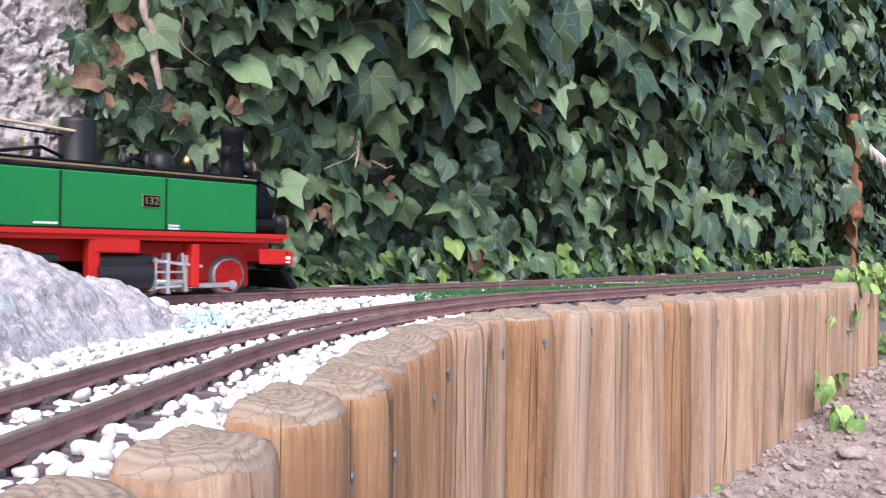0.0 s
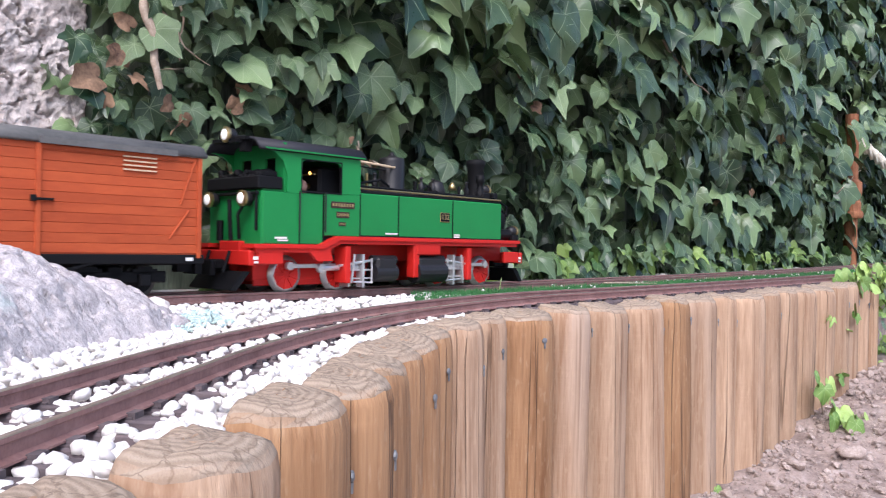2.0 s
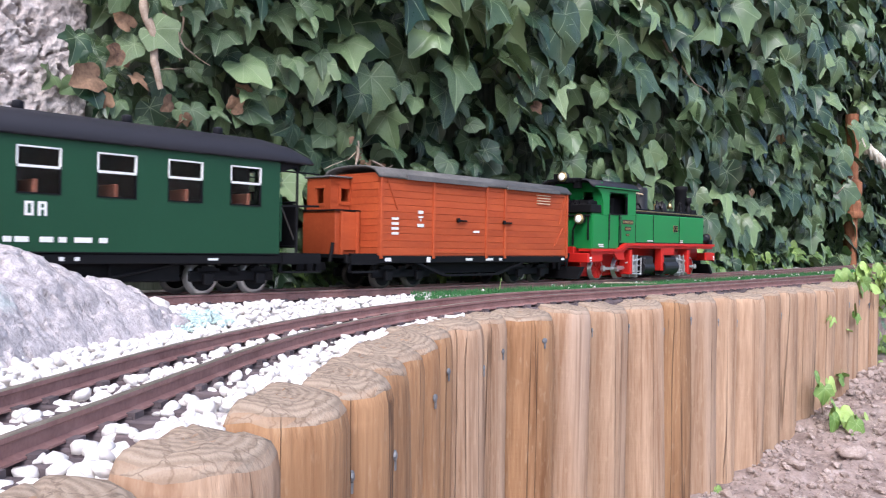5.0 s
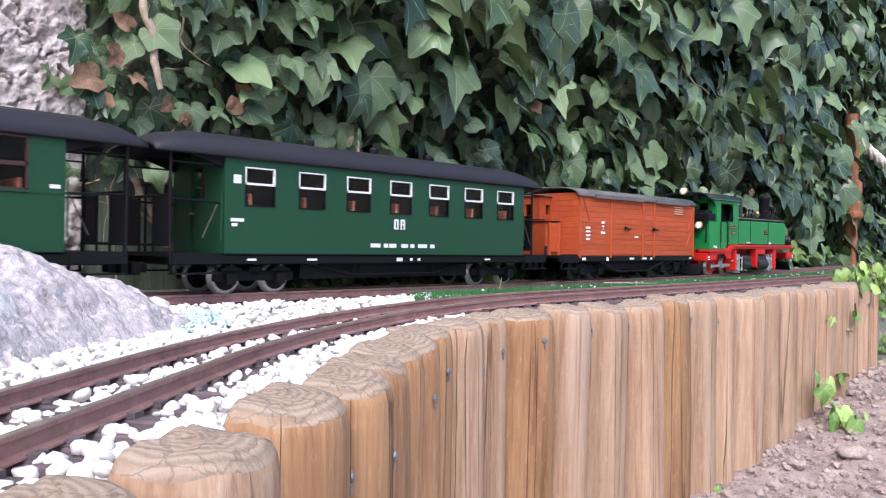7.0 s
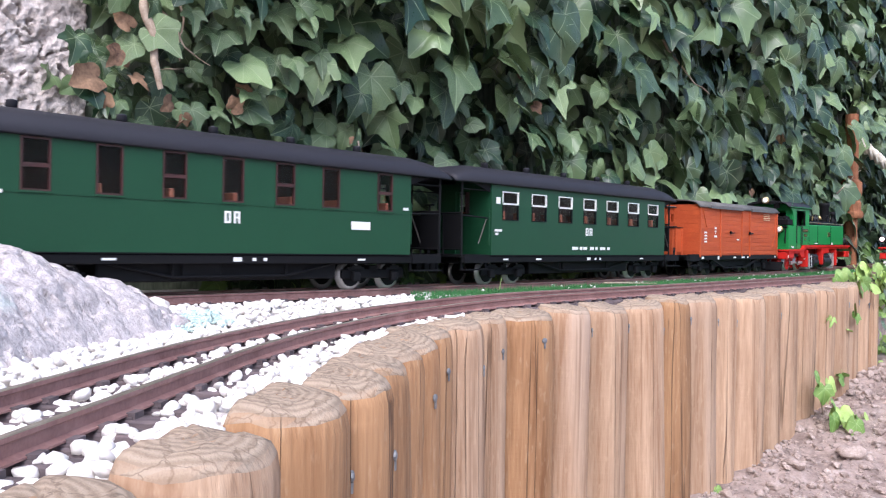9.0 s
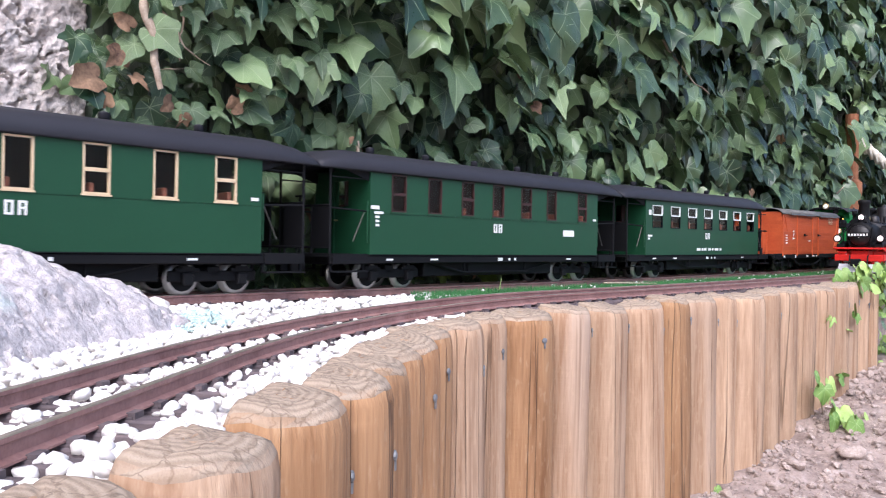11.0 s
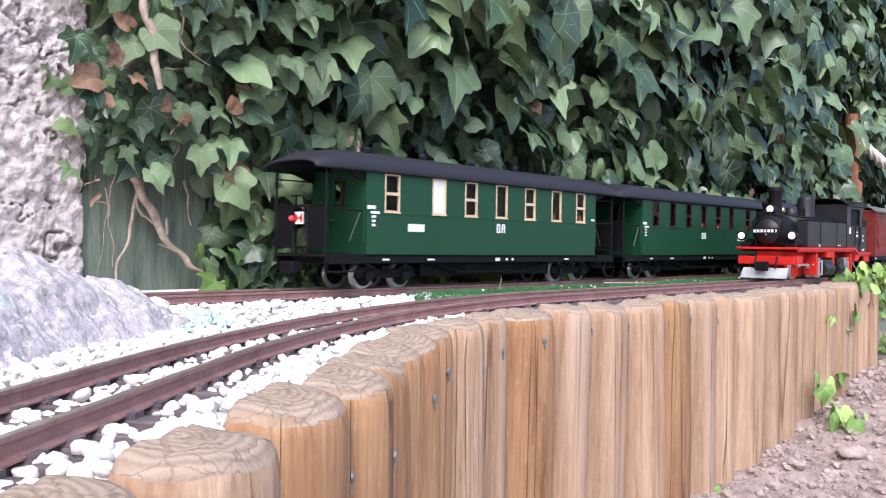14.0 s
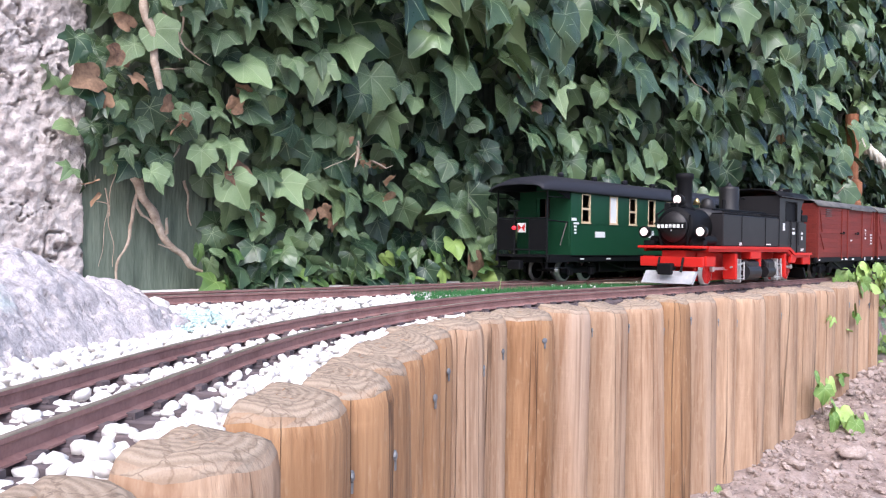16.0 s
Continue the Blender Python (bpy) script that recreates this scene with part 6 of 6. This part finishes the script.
        if style == "white":
            rows = [(flip * -0.207, 0.069, 0.014, 0.003), (flip * -0.21, 0.0645, 0.006, 0.003), (flip * -0.2075, 0.1065, 0.008, 0.008)]
            rows += [(flip * x, 0.0475, l, 0.0042) for x, l in ((-0.037, 0.014), (-0.022, 0.006), (-0.012, 0.01), (0.006, 0.01), (0.018, 0.006), (0.034, 0.014), (0.05, 0.007))]
        else:
            rows = [(flip * (0.147 if style == "maroon" else -0.146), 0.068, 0.026, 0.0085), (flip * -0.208, 0.083, 0.013, 0.0028), (flip * -0.21, 0.0785, 0.006, 0.0026), (flip * -0.21, 0.074, 0.005, 0.0026), (flip * -0.21, 0.0695, 0.005, 0.0026), (flip * -0.2135, 0.0885, 0.012, 0.004), (flip * 0.212, 0.0885, 0.008, 0.003)]
        bars(root, side, rows)
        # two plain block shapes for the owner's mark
        mark = bmesh.new()
        c, z, h = {"white": -0.002, "maroon": 0.007 * side, "cream": -0.004 * side}[style], 0.071, 0.011
        yy = sorted((side * 0.0472, side * 0.0476))
        for k in (-1, 1):
            a = c + k * 0.0048
            box(mark, a - 0.0034, a - 0.0012, *yy, z - h / 2, z + h / 2)
            box(mark, a + 0.0012, a + 0.0032, *yy, z - h / 2, z + h / 2)
            box(mark, a - 0.0012, a + 0.0012, *yy, z + h / 2 - 0.0018, z + h / 2)
            box(mark, a - 0.0012, a + 0.0012, *yy, z - (h / 2 if k < 0 else 0.0008), z - (h / 2 - 0.0018 if k < 0 else -0.0008))
        part("owner_mark", mark, WHITE, root, "white block marks")
    # Underframe with black boxes added to darken the open gap between the bogies.
    part("underframe", boxes((-0.125, 0.125, -0.034, 0.034, 0.0125, 0.035), (-0.26, 0.26, -0.028, 0.028, 0.027, 0.036), (-0.05, -0.01, -0.036, 0.036, 0.014, 0.03), bev=0.001), MATT, root)
    bogie_truck(root, -0.1785, train)
    bogie_truck(root, 0.1785, train)
    if style == "cream":
        part("tail_light", turned(bmesh.new(), [(0.0025, 0.0), (0.0025, -0.003), (0.0014, -0.004)], (-0.272, 0.012, 0.0755), "x", 14), TAIL, root, "glowing red tail lamp", True)
        sign = part("tail_board", boxes((-0.274, -0.2725, -0.008, 0.005, 0.069, 0.082)), WHITE, root, "white tail board with red triangles")
        bm = bmesh.new()
        for q in (-1, 1):
            a = [bm.verts.new(p) for p in ((-0.2743, -0.0015, 0.0755), (-0.2743, -0.0015 + q * 0.006, 0.081), (-0.2743, -0.0015 + q * 0.006, 0.07))]
            bm.faces.new(a)
        part("triangle", bm, RED, sign)
    return root


def wagon(name, label, boards, train, half=0.1755, cabin=True, group=""):
    """A boarded covered wagon with sliding doors."""
    root = empty(name, label=label, category="model wagon", group=group)
    z0, z1, n = 0.0375, 0.1245, 11
    step = (z1 - z0) / n
    sid = boxes((-half, half, -0.0004, 0.0004, 0, step * 0.965), bev=0.0003)
    sob = part("plank", sid, boards)
    sme = sob.data
    bpy.data.objects.remove(sob)
    eid = part("plank", boxes((-0.0004, 0.0004, -0.0435, 0.0435, 0, step * 0.965), bev=0.0003), boards)
    eme = eid.data
    bpy.data.objects.remove(eid)
    part("body", boxes((-half + 0.0006, half - 0.0006, -0.0447, 0.0447, z0 - 0.002, z1 + 0.003)), boards, root)
    for i in range(n):
        for side in (-1, 1):
            ob = new("plank", sme)
            ob.parent, ob.location = root, (0, side * 0.0451, z0 + i * step)
            ob = new("plank", eme)
            ob.parent, ob.location = root, (side * half, 0, z0 + i * step)
    k = half / 0.1755
    for side in (-1, 1):
        y = sorted((side * 0.0453, side * 0.0472))
        for x in (-half + 0.002, -0.092 * k, 0.002, 0.038 * k, half - 0.002):
            part("stanchion", boxes((x - 0.002, x + 0.002, *y, 0.0335, z1), bev=0.0004), boards, root)
        for x0, x1, z in ((-0.09 * k, 0.0, 0.04), (-0.09 * k, 0.0, 0.118), (0.04 * k, half - 0.006, 0.118)):
            part("door_bar", boxes((x0, x1, *sorted((side * 0.0453, side * 0.0463)), z, z + 0.0025)), boards, root)
        for a, za, b, zb in ((-half + 0.01, 0.12, -0.15 * k, 0.088), (half - 0.006, 0.12, half - 0.02, 0.08), (half - 0.03, 0.05, half - 0.012, 0.075)):
            part("brace", rods(((a, side * 0.0462, za), (b, side * 0.0462, zb), 0.0008)), boards, root)
        for x in (-0.043, 0.043 * k):
            part("door_latch", boxes((x - 0.011, x + 0.006, *sorted((side * 0.0463, side * 0.049)), 0.0775, 0.0795), (x - 0.011, x - 0.007, *sorted((side * 0.0463, side * 0.0495)), 0.0765, 0.0815), bev=0.0004), MATT, root, "black door latch")
        lou = boxes(*[(0.104 * k, 0.133 * k, *sorted((side * 0.0455, side * 0.0472)), 0.106 + 0.0036 * i, 0.1072 + 0.0036 * i) for i in range(4)])
        part("louvre", lou, GREYROOF if boards is OXIDE else CREAM, root, "louvred vent")
        bars(root, side, [(-0.114 * k, 0.086, 0.008, 0.0036), (-0.114 * k, 0.0805, 0.007, 0.002), (-0.114 * k, 0.077, 0.002, 0.0024), (-0.114 * k, 0.071, 0.0105, 0.0036)] + [(-0.1535 * k, 0.0775 - 0.0054 * i, 0.0105, 0.0028) for i in range(4)] + [(-0.018, 0.066, 0.011, 0.0024)], y=0.0462)
        part("sole_bar", boxes((-half - (0.046 if cabin else 0.005), half + 0.004, *sorted((side * 0.041, side * 0.0458)), 0.0285, 0.0365), bev=0.0005), MATT, root)
        bars(root, side, [(-0.163 * k, 0.0325, 0.009, 0.004), (-0.03, 0.0325, 0.012, 0.003), (0.008, 0.0325, 0.014, 0.003), (0.03, 0.0325, 0.006, 0.003), (0.165 * k, 0.0325, 0.007, 0.003), (-0.1, 0.0322, 0.006, 0.006)], y=0.0459)
        part("truss", boxes((-0.072 * k, 0.026 * k, *sorted((side * 0.042, side * 0.045)), 0.0125, 0.015)), MATT, root)
        part("truss_arm", prism(prism(bmesh.new(), [(-0.12 * k, 0.0285), (-0.112 * k, 0.0285), (-0.068 * k, 0.015), (-0.072 * k, 0.0125)], *sorted((side * 0.042, side * 0.045))), [(0.082 * k, 0.0285), (0.074 * k, 0.0285), (0.022 * k, 0.015), (0.026 * k, 0.0125)], *sorted((side * 0.042, side * 0.045))), MATT, root)
    part("roof", arch(-half - 0.004, half + 0.004, 0.0495, 0.1235, 0.1365, 0.002), GREYROOF, root, "weathered grey arched roof", True)
    part("roof_edge", boxes((-0.14 * k, -0.003, -0.051, -0.0485, 0.121, 0.1265), (0.037 * k, 0.15 * k, -0.051, -0.0485, 0.121, 0.126), (-0.14 * k, -0.003, 0.0485, 0.051, 0.121, 0.1265)), GREYROOF, root)
    for f in (-1, 1):
        if f < 0 and cabin:
            continue
        part("coupler", boxes((*sorted((f * half, f * (half + 0.022))), -0.005, 0.005, 0.02, 0.029), (*sorted((f * (half + 0.015), f * (half + 0.022))), -0.011, 0.011, 0.018, 0.03)), MATT, root)
    if cabin:
        e = -half
        x0, x1 = e - 0.0286, e - 0.0010
        cab = part("brake_cabin", boxes((x0, x0 + 0.003, 0.004, 0.045, 0.084, 0.093), (x0, x0 + 0.003, 0.004, 0.016, 0.093, 0.112), (x0, x0 + 0.003, 0.029, 0.045, 0.093, 0.112), (x0, x0 + 0.003, 0.004, 0.045, 0.11, 0.122), (x0, x1, 0.0035, 0.0065, 0.084, 0.096), (x0, x0 + 0.014, 0.0035, 0.0065, 0.094, 0.122), (x0 + 0.026, x1, 0.0035, 0.0065, 0.094, 0.122), (x0, x1, 0.0035, 0.0065, 0.11, 0.122), (x0, x1, 0.0425, 0.0455, 0.084, 0.122)), boards, root, "narrow brakeman's cabin with small windows")
        part("window_frame", boxes((x0 + 0.011, x0 + 0.029, 0.0025, 0.0036, 0.092, 0.0955), (x0 + 0.011, x0 + 0.029, 0.0025, 0.0036, 0.1105, 0.113), (x0 + 0.011, x0 + 0.014, 0.0025, 0.0036, 0.092, 0.113), (x0 + 0.026, x0 + 0.029, 0.0025, 0.0036, 0.092, 0.113)), boards, cab)
        part("end_frame", boxes((x0 - 0.001, x0, 0.013, 0.032, 0.0905, 0.0935), (x0 - 0.001, x0, 0.013, 0.032, 0.1105, 0.113)), boards, cab)
        part("cabin_base", boxes((e - 0.0340, x1, -0.012, 0.0455, 0.0375, 0.0845), bev=0.0006), boards, root, "boarded lower half of the cabin")
        part("cabin_gate", boxes((e - 0.0272, e - 0.0060, -0.0145, -0.012, 0.042, 0.0835), (e - 0.0286, e - 0.0258, -0.016, -0.0125, 0.034, 0.0845), (e - 0.0070, e - 0.0030, -0.016, -0.0125, 0.034, 0.0845), bev=0.0004), boards, root)
        part("cabin_ledge", boxes((e - 0.0354, x1, -0.0145, 0.0465, 0.0845, 0.0862)), MATT, root)
        part("cabin_roof", boxes((e - 0.0313, e, 0.0, 0.048, 0.1218, 0.1238), bev=0.0006), GREYROOF, cab)
        part("platform", boxes((e - 0.0449, e, -0.043, 0.043, 0.034, 0.0375)), MATT, root)
        part("step", boxes((e - 0.0408, e - 0.0050, -0.05, -0.042, 0.0185, 0.0205), (e - 0.0408, e - 0.0391, -0.045, -0.0425, 0.02, 0.036), (e - 0.0054, e - 0.0050, -0.045, -0.0425, 0.02, 0.036), (e - 0.0408, e - 0.0050, -0.0475, -0.043, 0.027, 0.039)), MATT, root)
        part("coupler", boxes((e - 0.0578, e - 0.0408, -0.005, 0.005, 0.02, 0.029), (e - 0.0578, e - 0.0524, -0.011, 0.011, 0.018, 0.03)), MATT, root)
        part("hose", rods(((e - 0.0435, -0.02, 0.05), (e - 0.0476, -0.021, 0.03), 0.002)), MATT, root)
    # Underframe, filled out in black so the space below the floor is dark.
    part("underframe", boxes((-0.09 * k, 0.07 * k, -0.034, 0.034, 0.016, 0.035), (-half, half, -0.03, 0.03, 0.027, 0.036)), MATT, root)
    bogie_truck(root, -0.13 * k, train, 0.024, 0.0145, DARK_STEEL)
    bogie_truck(root, 0.105 * k, train, 0.024, 0.0145, DARK_STEEL)
    return root


# ---- the two trains ----
V_GREEN, V_BLACK = 0.189, 0.158
gl = locomotive("green_locomotive", "green and red model tank locomotive on the far track", GREEN, V_GREEN, LAMP, "132")
wa = wagon("goods_wagon", "orange-brown boarded covered wagon with a brakeman's cabin", ORANGE, V_GREEN)
ca = coach("dark green model coach with white-topped windows", V_GREEN, "white")
cb = coach("dark green model coach with narrow dark red window frames", V_GREEN, "maroon")
cc = coach("dark green model coach with varnished frames and a tail lamp", V_GREEN, "cream")
bl = locomotive("black_locomotive", "black and red model tank locomotive with lit lamps", BLACK, V_BLACK, LIT, "")
wb = wagon("red_wagon", "oxide-red boarded covered wagon behind the black locomotive", OXIDE, V_BLACK, 0.155, False, "red wagons")
wc = wagon("red_wagon", "oxide-red boarded covered wagon behind the black locomotive", OXIDE, V_BLACK, 0.155, False, "red wagons")


def drift(t):
    """How far the green train runs ahead of an even speed."""
    return float(np.interp(t, (0, 0.5, 1, 1.5, 2, 2.5, 3, 4.2, 5.2, 6.5, 7.5, 8.5, 9.2, 10.3, 11.5, 12.5, 15, 16), (0.015, 0.0125, 0.0065, 0.0015, -0.001, -0.003, -0.005, -0.005, -0.003, 0, -0.0015, -0.003, -0.003, -0.0015, 0, 0.002, 0.004, 0.004)))


def rolling(t, u, v, off, back=False):
    s = u + v * t + (0.0 if back else drift(t))
    x, y, _ = far_line(s, off)
    g = math.degrees(math.atan(0.009 * min(max(s, 0.0), 4.0)))
    return pose(x, y, RZ + rise(s), 0, g if back else -g, 90 - math.degrees(TH) + (180 if back else 0))


def motions():
    ts = [0.5 * i for i in range(33)]
    for ob, u in ((gl, -0.10), (wa, -0.5305), (ca, -1.057), (cb, -1.638), (cc, -2.214)):
        walk(ob, [(t, rolling(t, u, V_GREEN, 0)) for t in ts])
    bl.scale = (0.94, 0.94, 0.94)
    for ob, s in ((bl, 0.826), (wb, 1.205), (wc, 1.54)):
        walk(ob, [(t, rolling(t, s + V_BLACK * 16, -V_BLACK, 0.1787, True)) for t in ts])
    tw = [0.1 * i for i in range(161)]
    for ob, at, r, v in TURNING:
        walk(ob, [(t, Matrix.Translation(at) @ Matrix.Rotation(v * t / r, 4, "Y")) for t in tw])
    for ob, at, c, r, v in SWINGING:
        walk(ob, [(t, Matrix.Translation((at[0] - c * math.sin(v * t / r), 0, at[2] - c * math.cos(v * t / r)))) for t in tw])


motions()
